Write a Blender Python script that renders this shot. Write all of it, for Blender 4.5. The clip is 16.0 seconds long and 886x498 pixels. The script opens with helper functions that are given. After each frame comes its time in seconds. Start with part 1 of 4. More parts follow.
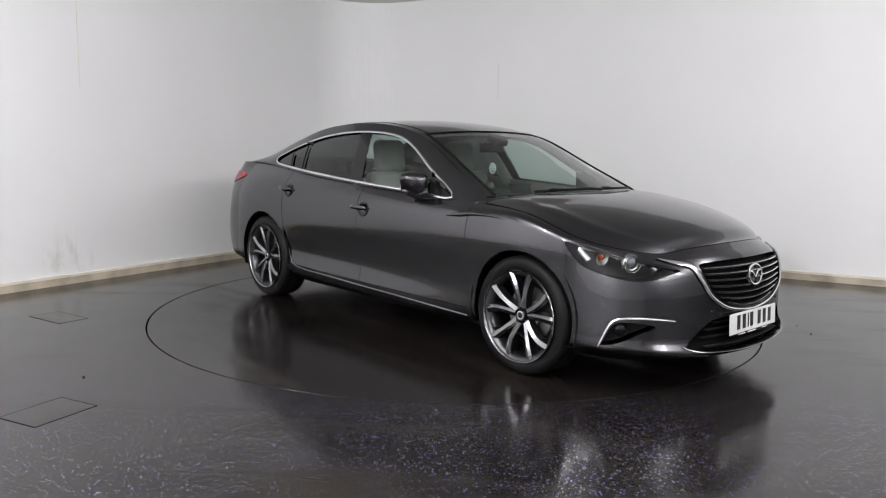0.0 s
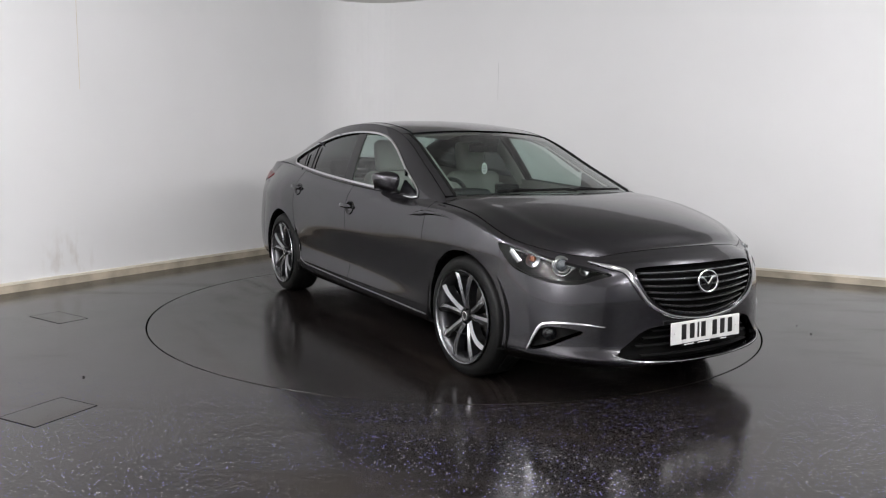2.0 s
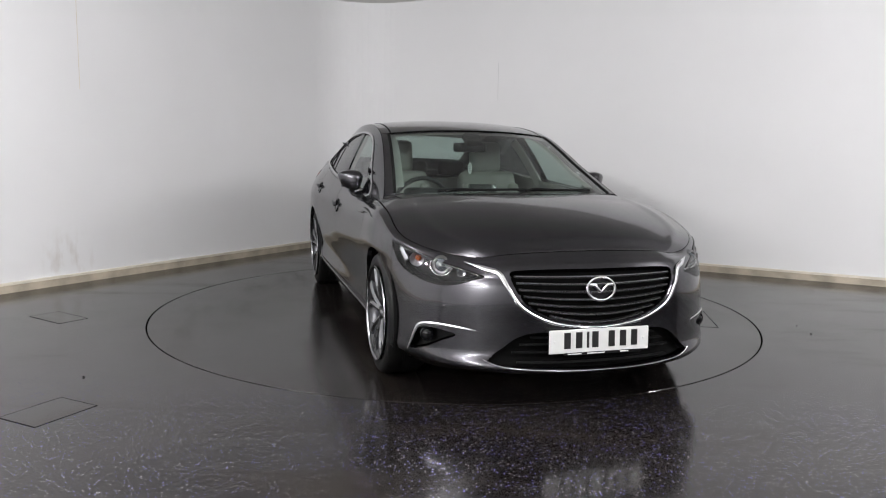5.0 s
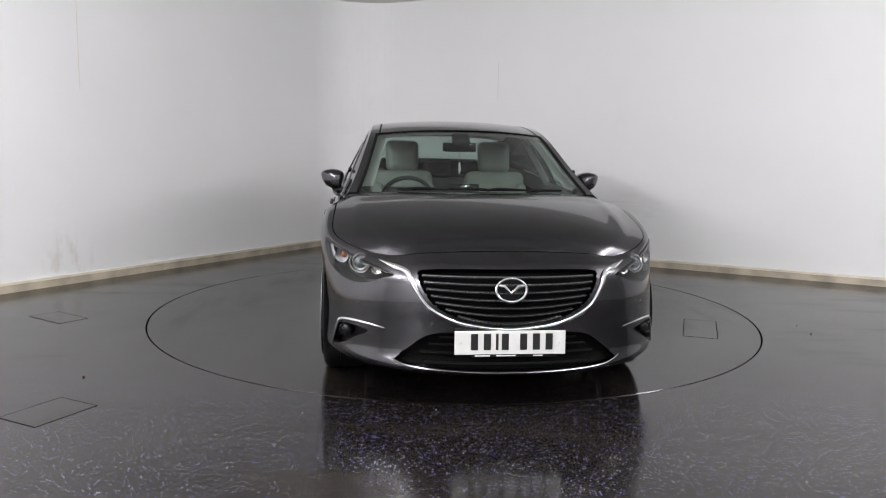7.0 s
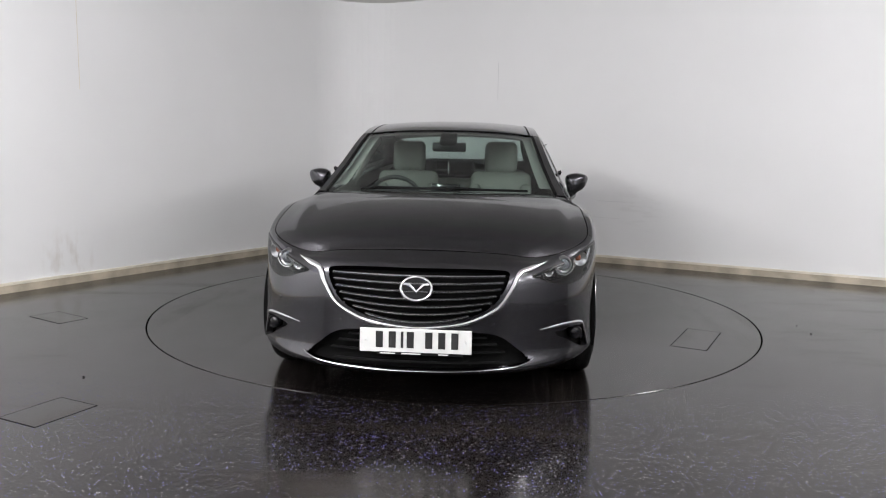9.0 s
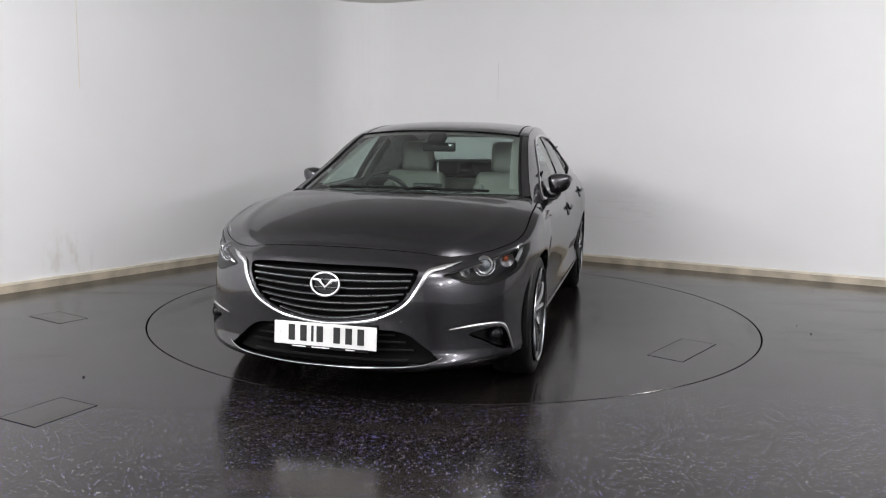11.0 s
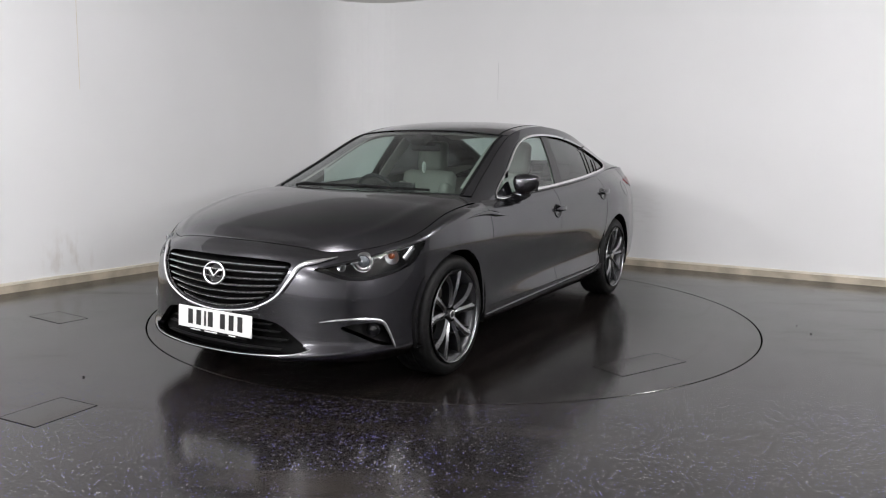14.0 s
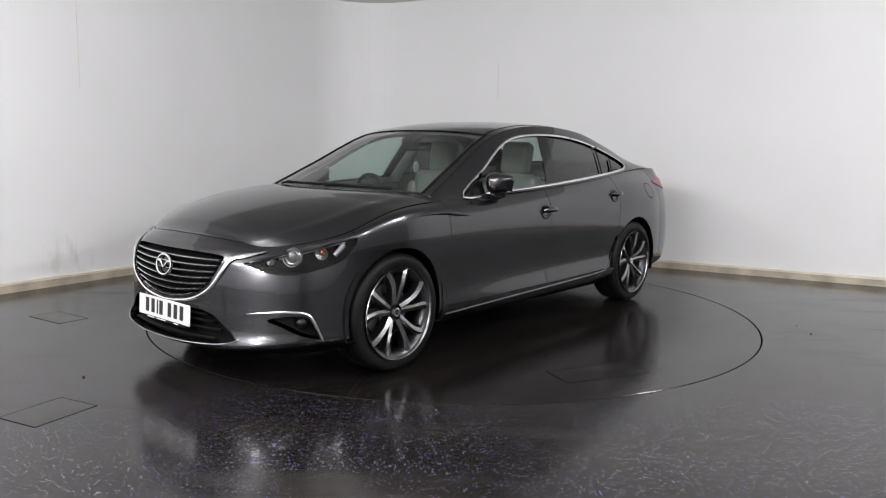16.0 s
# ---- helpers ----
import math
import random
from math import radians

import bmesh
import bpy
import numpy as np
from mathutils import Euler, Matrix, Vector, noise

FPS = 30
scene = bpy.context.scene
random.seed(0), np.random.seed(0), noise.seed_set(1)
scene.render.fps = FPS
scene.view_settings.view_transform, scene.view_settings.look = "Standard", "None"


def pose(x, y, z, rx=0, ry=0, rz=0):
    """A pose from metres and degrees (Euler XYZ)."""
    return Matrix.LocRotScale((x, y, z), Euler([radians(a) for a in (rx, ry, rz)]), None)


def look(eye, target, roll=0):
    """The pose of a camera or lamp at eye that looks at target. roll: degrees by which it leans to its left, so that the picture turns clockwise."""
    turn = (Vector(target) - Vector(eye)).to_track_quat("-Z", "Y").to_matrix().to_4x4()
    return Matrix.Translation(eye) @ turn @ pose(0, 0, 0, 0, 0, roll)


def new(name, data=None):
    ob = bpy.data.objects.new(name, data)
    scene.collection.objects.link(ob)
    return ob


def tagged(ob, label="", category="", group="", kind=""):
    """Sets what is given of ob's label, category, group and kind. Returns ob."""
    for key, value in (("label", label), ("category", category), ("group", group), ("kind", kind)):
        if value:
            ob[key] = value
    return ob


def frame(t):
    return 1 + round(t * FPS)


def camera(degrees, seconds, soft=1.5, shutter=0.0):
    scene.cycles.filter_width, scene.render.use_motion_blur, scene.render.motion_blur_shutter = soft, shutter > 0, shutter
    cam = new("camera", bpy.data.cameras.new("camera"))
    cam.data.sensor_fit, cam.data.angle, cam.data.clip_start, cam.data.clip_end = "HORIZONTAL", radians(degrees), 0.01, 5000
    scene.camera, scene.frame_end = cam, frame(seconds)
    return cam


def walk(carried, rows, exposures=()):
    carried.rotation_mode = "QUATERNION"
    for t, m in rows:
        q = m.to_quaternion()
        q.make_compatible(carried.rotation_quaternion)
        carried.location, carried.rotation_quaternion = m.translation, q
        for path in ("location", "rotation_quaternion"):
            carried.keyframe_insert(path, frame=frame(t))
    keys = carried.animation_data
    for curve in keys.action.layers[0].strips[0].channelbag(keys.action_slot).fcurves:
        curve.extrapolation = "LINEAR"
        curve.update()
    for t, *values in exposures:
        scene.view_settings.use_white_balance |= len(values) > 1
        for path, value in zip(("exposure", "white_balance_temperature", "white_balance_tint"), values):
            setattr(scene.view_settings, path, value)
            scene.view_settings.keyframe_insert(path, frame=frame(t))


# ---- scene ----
cam = camera(61.2, 16.0, soft=1.1)
EYE = Vector((0.0, -5.775, 1.24))
PITCH, YAW = radians(-7.642), radians(-0.839)
AIM = EYE + Vector((math.sin(YAW) * math.cos(PITCH), math.cos(YAW) * math.cos(PITCH), math.sin(PITCH)))
walk(cam, [(0, look(EYE, AIM, 1.0)), (16, look(EYE, AIM, 1.0))], exposures=[(0, 0.0), (16, 0.0)])


def table_angle(t):
    """Heading of the car and the turntable in degrees at t seconds."""
    s = (t - 8) / 8
    return -90 + 1.743 - 5.158 * (t - 8) - 0.099 * s * s + 0.443 * (s ** 3 - s)


# ---- light ----
CEIL = 3.02
world = bpy.data.worlds.new("world")
scene.world = world
world.use_nodes = True
world.node_tree.nodes["Background"].inputs[0].default_value = (0.5, 0.5, 0.5, 1)
world.node_tree.nodes["Background"].inputs[1].default_value = 0.02

# ---- materials ----
def mat(name, color, rough=0.5, metal=0.0, coat=0.0, bump=0.0, scale=20.0, vary=0.0, vscale=3.0, emit=0.0, spec=0.5):
    """Principled material with two scales of colour variation and a fine bump."""
    m = bpy.data.materials.new(name)
    m.use_nodes = True
    nt = m.node_tree
    b = nt.nodes["Principled BSDF"]
    b.inputs["Base Color"].default_value = (*color, 1)
    b.inputs["Roughness"].default_value = rough
    b.inputs["Metallic"].default_value = metal
    b.inputs["Coat Weight"].default_value = coat
    b.inputs["Coat Roughness"].default_value = 0.03
    b.inputs["Specular IOR Level"].default_value = spec
    if emit:
        b.inputs["Emission Color"].default_value = (*color, 1)
        b.inputs["Emission Strength"].default_value = emit
    tc = nt.nodes.new("ShaderNodeTexCoord")
    if vary:
        n1 = nt.nodes.new("ShaderNodeTexNoise")
        n1.inputs["Scale"].default_value = vscale
        n1.inputs["Detail"].default_value = 6
        nt.links.new(tc.outputs["Object"], n1.inputs["Vector"])
        mp = nt.nodes.new("ShaderNodeMapRange")
        mp.inputs[1].default_value, mp.inputs[2].default_value = 0.3, 0.7
        mp.inputs[3].default_value, mp.inputs[4].default_value = 1 - vary, 1 + vary
        nt.links.new(n1.outputs["Fac"], mp.inputs[0])
        mx = nt.nodes.new("ShaderNodeVectorMath")
        mx.operation = "SCALE"
        mx.inputs[0].default_value = color
        nt.links.new(mp.outputs[0], mx.inputs["Scale"])
        nt.links.new(mx.outputs[0], b.inputs["Base Color"])
    if bump:
        n2 = nt.nodes.new("ShaderNodeTexNoise")
        n2.inputs["Scale"].default_value = scale
        n2.inputs["Detail"].default_value = 8
        nt.links.new(tc.outputs["Object"], n2.inputs["Vector"])
        bp = nt.nodes.new("ShaderNodeBump")
        bp.inputs["Strength"].default_value = bump
        bp.inputs["Distance"].default_value = 0.004
        nt.links.new(n2.outputs["Fac"], bp.inputs["Height"])
        nt.links.new(bp.outputs[0], b.inputs["Normal"])
    return m


def glass_mat(name, tint, gloss=1.0):
    """Thin pane: tinted see-through with a Fresnel gloss."""
    m = bpy.data.materials.new(name)
    m.use_nodes = True
    nt = m.node_tree
    nt.nodes.remove(nt.nodes["Principled BSDF"])
    out = nt.nodes["Material Output"]
    tr = nt.nodes.new("ShaderNodeBsdfTransparent")
    tr.inputs[0].default_value = (*tint, 1)
    gl = nt.nodes.new("ShaderNodeBsdfGlossy")
    gl.inputs["Roughness"].default_value = 0.01
    gl.inputs[0].default_value = (gloss, gloss, gloss, 1)
    lw = nt.nodes.new("ShaderNodeLayerWeight")
    lw.inputs[0].default_value = 0.5
    pw = nt.nodes.new("ShaderNodeMath")
    pw.operation = "POWER"
    pw.inputs[1].default_value = 4.0
    nt.links.new(lw.outputs["Facing"], pw.inputs[0])
    fr = nt.nodes.new("ShaderNodeMapRange")
    fr.inputs[3].default_value, fr.inputs[4].default_value = 0.045, 0.9
    nt.links.new(pw.outputs[0], fr.inputs[0])
    mx = nt.nodes.new("ShaderNodeMixShader")
    nt.links.new(fr.outputs[0], mx.inputs[0])
    nt.links.new(tr.outputs[0], mx.inputs[1])
    nt.links.new(gl.outputs[0], mx.inputs[2])
    nt.links.new(mx.outputs[0], out.inputs[0])
    return m


def floor_mat(name, grains=True, dark=(0.0086, 0.0071, 0.0069), pale=(0.0170, 0.0140, 0.0131)):
    """Dark safety vinyl with pale and blue grains painted fainter to the back, worn scuffs and a wet-looking gloss."""
    m = mat(name, (0.028, 0.026, 0.026), 0.3)
    nt = m.node_tree
    b = nt.nodes["Principled BSDF"]
    tc = nt.nodes.new("ShaderNodeTexCoord")

    def noise_node(s, d, rough=0.5):
        n = nt.nodes.new("ShaderNodeTexNoise")
        n.inputs["Scale"].default_value, n.inputs["Detail"].default_value = s, d
        n.inputs["Roughness"].default_value = rough
        nt.links.new(tc.outputs["Object"], n.inputs["Vector"])
        return n

    def ramp(src, a, c, lo, hi):
        r = nt.nodes.new("ShaderNodeMapRange")
        r.inputs[1].default_value, r.inputs[2].default_value = a, c
        r.inputs[3].default_value, r.inputs[4].default_value = lo, hi
        nt.links.new(src, r.inputs[0])
        return r.outputs[0]

    big = noise_node(0.9, 5, 0.6)
    fine = noise_node(60, 3)
    tone = nt.nodes.new("ShaderNodeMix")
    tone.data_type = "RGBA"
    tone.inputs[6].default_value = (*dark, 1)
    tone.inputs[7].default_value = (*pale, 1)
    nt.links.new(ramp(big.outputs["Fac"], 0.35, 0.65, 0, 1), tone.inputs[0])
    # grains of quartz in the vinyl: cells with random colour, few of them bright
    vo = nt.nodes.new("ShaderNodeTexVoronoi")
    vo.inputs["Scale"].default_value = 108
    nt.links.new(tc.outputs["Object"], vo.inputs["Vector"])
    sep = nt.nodes.new("ShaderNodeSeparateColor")
    nt.links.new(vo.outputs["Color"], sep.inputs[0])
    near = ramp(vo.outputs["Distance"], 0.22, 0.34, 1, 0)
    few = ramp(sep.outputs[0], 0.67, 0.94, 0, 1 if grains else 0)
    mul = nt.nodes.new("ShaderNodeMath")
    mul.operation = "MULTIPLY"
    nt.links.new(near, mul.inputs[0])
    nt.links.new(few, mul.inputs[1])
    # grains painted fainter towards the back, as a grazing view blurs them out
    grain_xyz = nt.nodes.new("ShaderNodeSeparateXYZ")
    nt.links.new(tc.outputs["Object"], grain_xyz.inputs[0])
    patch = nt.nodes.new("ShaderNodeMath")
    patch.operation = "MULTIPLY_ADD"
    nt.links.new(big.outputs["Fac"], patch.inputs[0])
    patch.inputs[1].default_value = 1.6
    nt.links.new(grain_xyz.outputs[1], patch.inputs[2])
    faded = nt.nodes.new("ShaderNodeMath")
    faded.operation = "MULTIPLY"
    nt.links.new(mul.outputs[0], faded.inputs[0])
    nt.links.new(ramp(patch.outputs[0], -1.7, -1.0, 1, 0.10), faded.inputs[1])
    mul = faded
    grain = nt.nodes.new("ShaderNodeMix")
    grain.data_type = "RGBA"
    grain.inputs[6].default_value = (0.42, 0.405, 0.435, 1)
    grain.inputs[7].default_value = (0.23, 0.225, 0.68, 1)
    nt.links.new(ramp(sep.outputs[1], 0.45, 0.55, 0, 1), grain.inputs[0])
    mix = nt.nodes.new("ShaderNodeMix")
    mix.data_type = "RGBA"
    nt.links.new(mul.outputs[0], mix.inputs[0])
    nt.links.new(tone.outputs[2], mix.inputs[6])
    nt.links.new(grain.outputs[2], mix.inputs[7])
    # dried streaks left by tyres and a mop
    flat = nt.nodes.new("ShaderNodeMapping")
    flat.inputs["Rotation"].default_value = (0, 0, radians(24))
    flat.inputs["Scale"].default_value = (0.9, 4.5, 1)
    nt.links.new(tc.outputs["Object"], flat.inputs["Vector"])
    smear = nt.nodes.new("ShaderNodeTexNoise")
    smear.inputs["Scale"].default_value, smear.inputs["Detail"].default_value = 0.8, 6
    nt.links.new(flat.outputs[0], smear.inputs["Vector"])
    streak = ramp(smear.outputs["Fac"], 0.54, 0.72, 0, 1)
    dirt = nt.nodes.new("ShaderNodeMix")
    dirt.data_type = "RGBA"
    nt.links.new(streak, dirt.inputs[0])
    nt.links.new(mix.outputs[2], dirt.inputs[6])
    dirt.inputs[7].default_value = (0.020, 0.016, 0.013, 1)
    nt.links.new(dirt.outputs[2], b.inputs["Base Color"])
    rg = noise_node(2.2, 7, 0.65)
    wear = nt.nodes.new("ShaderNodeMath")
    wear.operation = "MULTIPLY_ADD"
    nt.links.new(streak, wear.inputs[0])
    wear.inputs[1].default_value = 0.10
    nt.links.new(ramp(rg.outputs["Fac"], 0.3, 0.7, 0.11, 0.20), wear.inputs[2])
    nt.links.new(wear.outputs[0], b.inputs["Roughness"])
    bp = nt.nodes.new("ShaderNodeBump")
    bp.inputs["Strength"].default_value, bp.inputs["Distance"].default_value = 0.10, 0.002
    nt.links.new(fine.outputs["Fac"], bp.inputs["Height"])
    nt.links.new(bp.outputs[0], b.inputs["Normal"])
    return m


def paint_mat(name):
    """Metallic grey car paint: flakes under a clear coat."""
    m = mat(name, (0.066, 0.0642, 0.0712), 0.24, 1.0, coat=0.85)
    nt = m.node_tree
    b = nt.nodes["Principled BSDF"]
    b.inputs["Coat Roughness"].default_value = 0.035
    b.inputs["Specular Tint"].default_value = (0.62, 0.62, 0.63, 1)
    tc = nt.nodes.new("ShaderNodeTexCoord")
    vo = nt.nodes.new("ShaderNodeTexVoronoi")
    vo.inputs["Scale"].default_value = 900
    nt.links.new(tc.outputs["Object"], vo.inputs["Vector"])
    hs = nt.nodes.new("ShaderNodeSeparateColor")
    nt.links.new(vo.outputs["Color"], hs.inputs[0])
    mp = nt.nodes.new("ShaderNodeMapRange")
    mp.inputs[3].default_value, mp.inputs[4].default_value = 0.82, 1.22
    nt.links.new(hs.outputs[0], mp.inputs[0])
    mx = nt.nodes.new("ShaderNodeVectorMath")
    mx.operation = "SCALE"
    mx.inputs[0].default_value = (0.066, 0.0642, 0.0712)
    nt.links.new(mp.outputs[0], mx.inputs["Scale"])
    nt.links.new(mx.outputs[0], b.inputs["Base Color"])
    return m


PAINT = paint_mat("grey_metallic_paint")
WALL = mat("white_wall_paint", (0.80, 0.80, 0.80), 0.65, bump=0.12, scale=9, vary=0.02, vscale=0.8)
# tone of the unseen east wall, darkened for the car's reflections
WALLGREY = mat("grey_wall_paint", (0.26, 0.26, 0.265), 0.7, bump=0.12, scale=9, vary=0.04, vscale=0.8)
CEILING = mat("grey_ceiling_paint", (0.80, 0.79, 0.78), 0.8, bump=0.1, scale=12, vary=0.05)


def add_stain(m, at, radius, color, stretch):
    """A faint dried run of dirty water at one place of a wall."""
    nt = m.node_tree
    b = nt.nodes["Principled BSDF"]
    src = b.inputs["Base Color"].links[0].from_socket
    geo = nt.nodes.new("ShaderNodeNewGeometry")
    sub = nt.nodes.new("ShaderNodeVectorMath")
    sub.operation = "SUBTRACT"
    sub.inputs[1].default_value = at
    nt.links.new(geo.outputs["Position"], sub.inputs[0])
    ln = nt.nodes.new("ShaderNodeVectorMath")
    ln.operation = "LENGTH"
    nt.links.new(sub.outputs[0], ln.inputs[0])
    mask = nt.nodes.new("ShaderNodeMapRange")
    mask.interpolation_type = "SMOOTHSTEP"
    mask.inputs[1].default_value, mask.inputs[2].default_value = radius * 0.2, radius
    mask.inputs[3].default_value, mask.inputs[4].default_value = 1, 0
    nt.links.new(ln.outputs["Value"], mask.inputs[0])
    sc = nt.nodes.new("ShaderNodeVectorMath")
    sc.operation = "MULTIPLY"
    sc.inputs[1].default_value = stretch
    nt.links.new(geo.outputs["Position"], sc.inputs[0])
    n = nt.nodes.new("ShaderNodeTexNoise")
    n.inputs["Scale"].default_value, n.inputs["Detail"].default_value = 1.0, 7
    nt.links.new(sc.outputs[0], n.inputs["Vector"])
    th = nt.nodes.new("ShaderNodeMapRange")
    th.inputs[1].default_value, th.inputs[2].default_value = 0.48, 0.70
    th.inputs[3].default_value, th.inputs[4].default_value = 0, 0.4
    nt.links.new(n.outputs["Fac"], th.inputs[0])
    mul = nt.nodes.new("ShaderNodeMath")
    mul.operation = "MULTIPLY"
    nt.links.new(mask.outputs[0], mul.inputs[0])
    nt.links.new(th.outputs[0], mul.inputs[1])
    mix = nt.nodes.new("ShaderNodeMix")
    mix.data_type = "RGBA"
    nt.links.new(mul.outputs[0], mix.inputs[0])
    nt.links.new(src, mix.inputs[6])
    mix.inputs[7].default_value = (*color, 1)
    nt.links.new(mix.outputs[2], b.inputs["Base Color"])


add_stain(WALL, (-3.36, 0.66, 0.20), 0.38, (0.50, 0.44, 0.38), (14, 14, 5))
add_stain(WALL, (2.0, 2.42, 0.62), 0.35, (0.62, 0.61, 0.60), (5, 5, 26))
SKIRT = mat("cream_skirting", (0.47, 0.41, 0.32), 0.55, bump=0.2, scale=30, vary=0.3, vscale=5)
SKIRTTOP = mat("cream_skirting_edge", (0.72, 0.67, 0.57), 0.5, bump=0.1, scale=30, vary=0.12, vscale=5)
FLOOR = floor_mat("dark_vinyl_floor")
TABLE = floor_mat("brown_black_vinyl", False, (0.0074, 0.0061, 0.0057), (0.0138, 0.0113, 0.0105))
for _m in (FLOOR, TABLE):
    _m.node_tree.nodes["Principled BSDF"].inputs["Specular IOR Level"].default_value = 0.42
GAP = mat("dark_gap", (0.004, 0.004, 0.004), 0.9, spec=0.1)
BLACK = mat("black_plastic", (0.006, 0.006, 0.006), 0.55, spec=0.15, bump=0.1, scale=300)
GLOSSBLACK = mat("gloss_black_plastic", (0.005, 0.005, 0.006), 0.10, spec=0.4)
CHROME = mat("chrome", (0.78, 0.78, 0.79), 0.09, 1.0)
SATIN = mat("satin_chrome", (0.62, 0.62, 0.63), 0.2, 1.0)
RUBBER = mat("tyre_rubber", (0.006, 0.006, 0.006), 0.48, spec=0.16, bump=0.25, scale=120, vary=0.2, vscale=20)
ALLOY = mat("machined_alloy", (0.25, 0.25, 0.26), 0.21, 1.0, coat=0.4)
ALLOYDARK = mat("dark_alloy", (0.062, 0.062, 0.066), 0.30, 0.9, coat=0.4)
STEEL = mat("brake_steel", (0.30, 0.29, 0.28), 0.4, 0.9)
GLASS = glass_mat("window_glass", (0.67, 0.77, 0.73))
TINT = glass_mat("privacy_glass", (0.10, 0.105, 0.105), 0.9)
LENS = glass_mat("lamp_lens", (0.90, 0.91, 0.92), 0.55)
REDLENS = mat("red_lamp_lens", (0.30, 0.006, 0.012), 0.25, coat=0.25)
AMBER = mat("amber_reflector", (0.26, 0.055, 0.010), 0.2, coat=0.6)
LEATHER = mat("pale_leather", (0.27, 0.262, 0.242), 0.5, bump=0.3, scale=90, vary=0.06, vscale=8)
HEADLINER = mat("pale_headliner", (0.46, 0.45, 0.42), 0.9)
DASH = mat("dark_dashboard", (0.02, 0.02, 0.021), 0.6, bump=0.3, scale=150)
PLATE = mat("white_number_plate", (0.68, 0.68, 0.665), 0.35, vary=0.02, vscale=20)
PLATEBLACK = mat("black_plate_bars", (0.012, 0.012, 0.012), 0.4)
WHITECARD = mat("white_card", (0.82, 0.82, 0.80), 0.5)
LAMPGLOW = mat("lamp_glow", (1.0, 0.97, 0.93), 0.5, emit=12.0)
JOINT = mat("grey_joint", (0.62, 0.62, 0.62), 0.7)

# ---- mesh helpers ----
def mesh_of(name, verts, faces, smooth=False):
    me = bpy.data.meshes.new(name)
    me.from_pydata([tuple(v) for v in verts], [], faces)
    if smooth:
        me.polygons.foreach_set("use_smooth", [True] * len(me.polygons))
    me.update()
    return me


def part_mesh(name, me, material, parent, label=""):
    ob = new(name, me)
    me.materials.append(material)
    ob.parent = parent
    return tagged(ob, label)


def part(name, bm, material, parent, label="", smooth=False):
    me = bpy.data.meshes.new(name)
    bm.normal_update()
    bm.to_mesh(me)
    bm.free()
    if smooth:
        me.polygons.foreach_set("use_smooth", [True] * len(me.polygons))
    return part_mesh(name, me, material, parent, label)


def box(bm, size, at=(0, 0, 0), rot=None, bevel=0.0, seg=2):
    """Adds a (bevelled) box to bm."""
    m = Matrix.Translation(at) @ (rot or Matrix.Identity(4)) @ Matrix.Diagonal((*size, 1))
    r = bmesh.ops.create_cube(bm, size=1, matrix=m)
    if bevel:
        edges = list({e for v in r["verts"] for e in v.link_edges})
        bmesh.ops.bevel(bm, geom=edges, offset=bevel, segments=seg, profile=0.5, affect="EDGES")


def lathe(profile, n=48, axis="y"):
    """Vertices and faces of a profile of (radius, offset) turned about an axis."""
    verts, faces = [], []
    for r, o in profile:
        for k in range(n):
            a = 2 * math.pi * k / n
            c, s = r * math.cos(a), r * math.sin(a)
            verts.append((c, o, s) if axis == "y" else (c, s, o) if axis == "z" else (o, c, s))
    for i in range(len(profile) - 1):
        for k in range(n):
            q = [i * n + k, i * n + (k + 1) % n, (i + 1) * n + (k + 1) % n, (i + 1) * n + k]
            faces.append(q)
    return verts, faces


def sweep(points, ups, width, thick, closed=False, taper=None, n=8):
    """A strip of oval section along points; width lies across the surface normals ups, thick along them."""
    pts = [Vector(p) for p in points]
    verts, faces, m = [], [], len(pts)
    for i, p in enumerate(pts):
        a = pts[(i - 1) % m] if closed or i else p
        b = pts[(i + 1) % m] if closed or i < m - 1 else p
        t = (b - a).normalized()
        up = Vector(ups[i]).normalized()
        side = t.cross(up).normalized()
        up = side.cross(t).normalized()
        k = taper[i] if taper is not None else 1.0
        for j in range(n):
            an = 2 * math.pi * (j + 0.5) / n
            verts.append(p + side * (math.cos(an) * width / 2 * k) + up * (math.sin(an) * thick / 2 * (0.4 + 0.6 * k)))
    for i in range(m if closed else m - 1):
        for j in range(n):
            i2 = (i + 1) % m
            faces.append([i * n + j, i * n + (j + 1) % n, i2 * n + (j + 1) % n, i2 * n + j])
    if not closed:
        faces.append(list(range(n))[::-1])
        faces.append([(m - 1) * n + j for j in range(n)])
    return verts, faces


# ---- room ----
CORNER = Vector((-1.344, 4.099, 0))
DIR_L = Vector((math.cos(radians(239.16)), math.sin(radians(239.16)), 0))
DIR_R = Vector((math.cos(radians(-26.54)), math.sin(radians(-26.54)), 0))
LEN_L, LEN_R, ROUND = 13.2, 12.2, 0.75


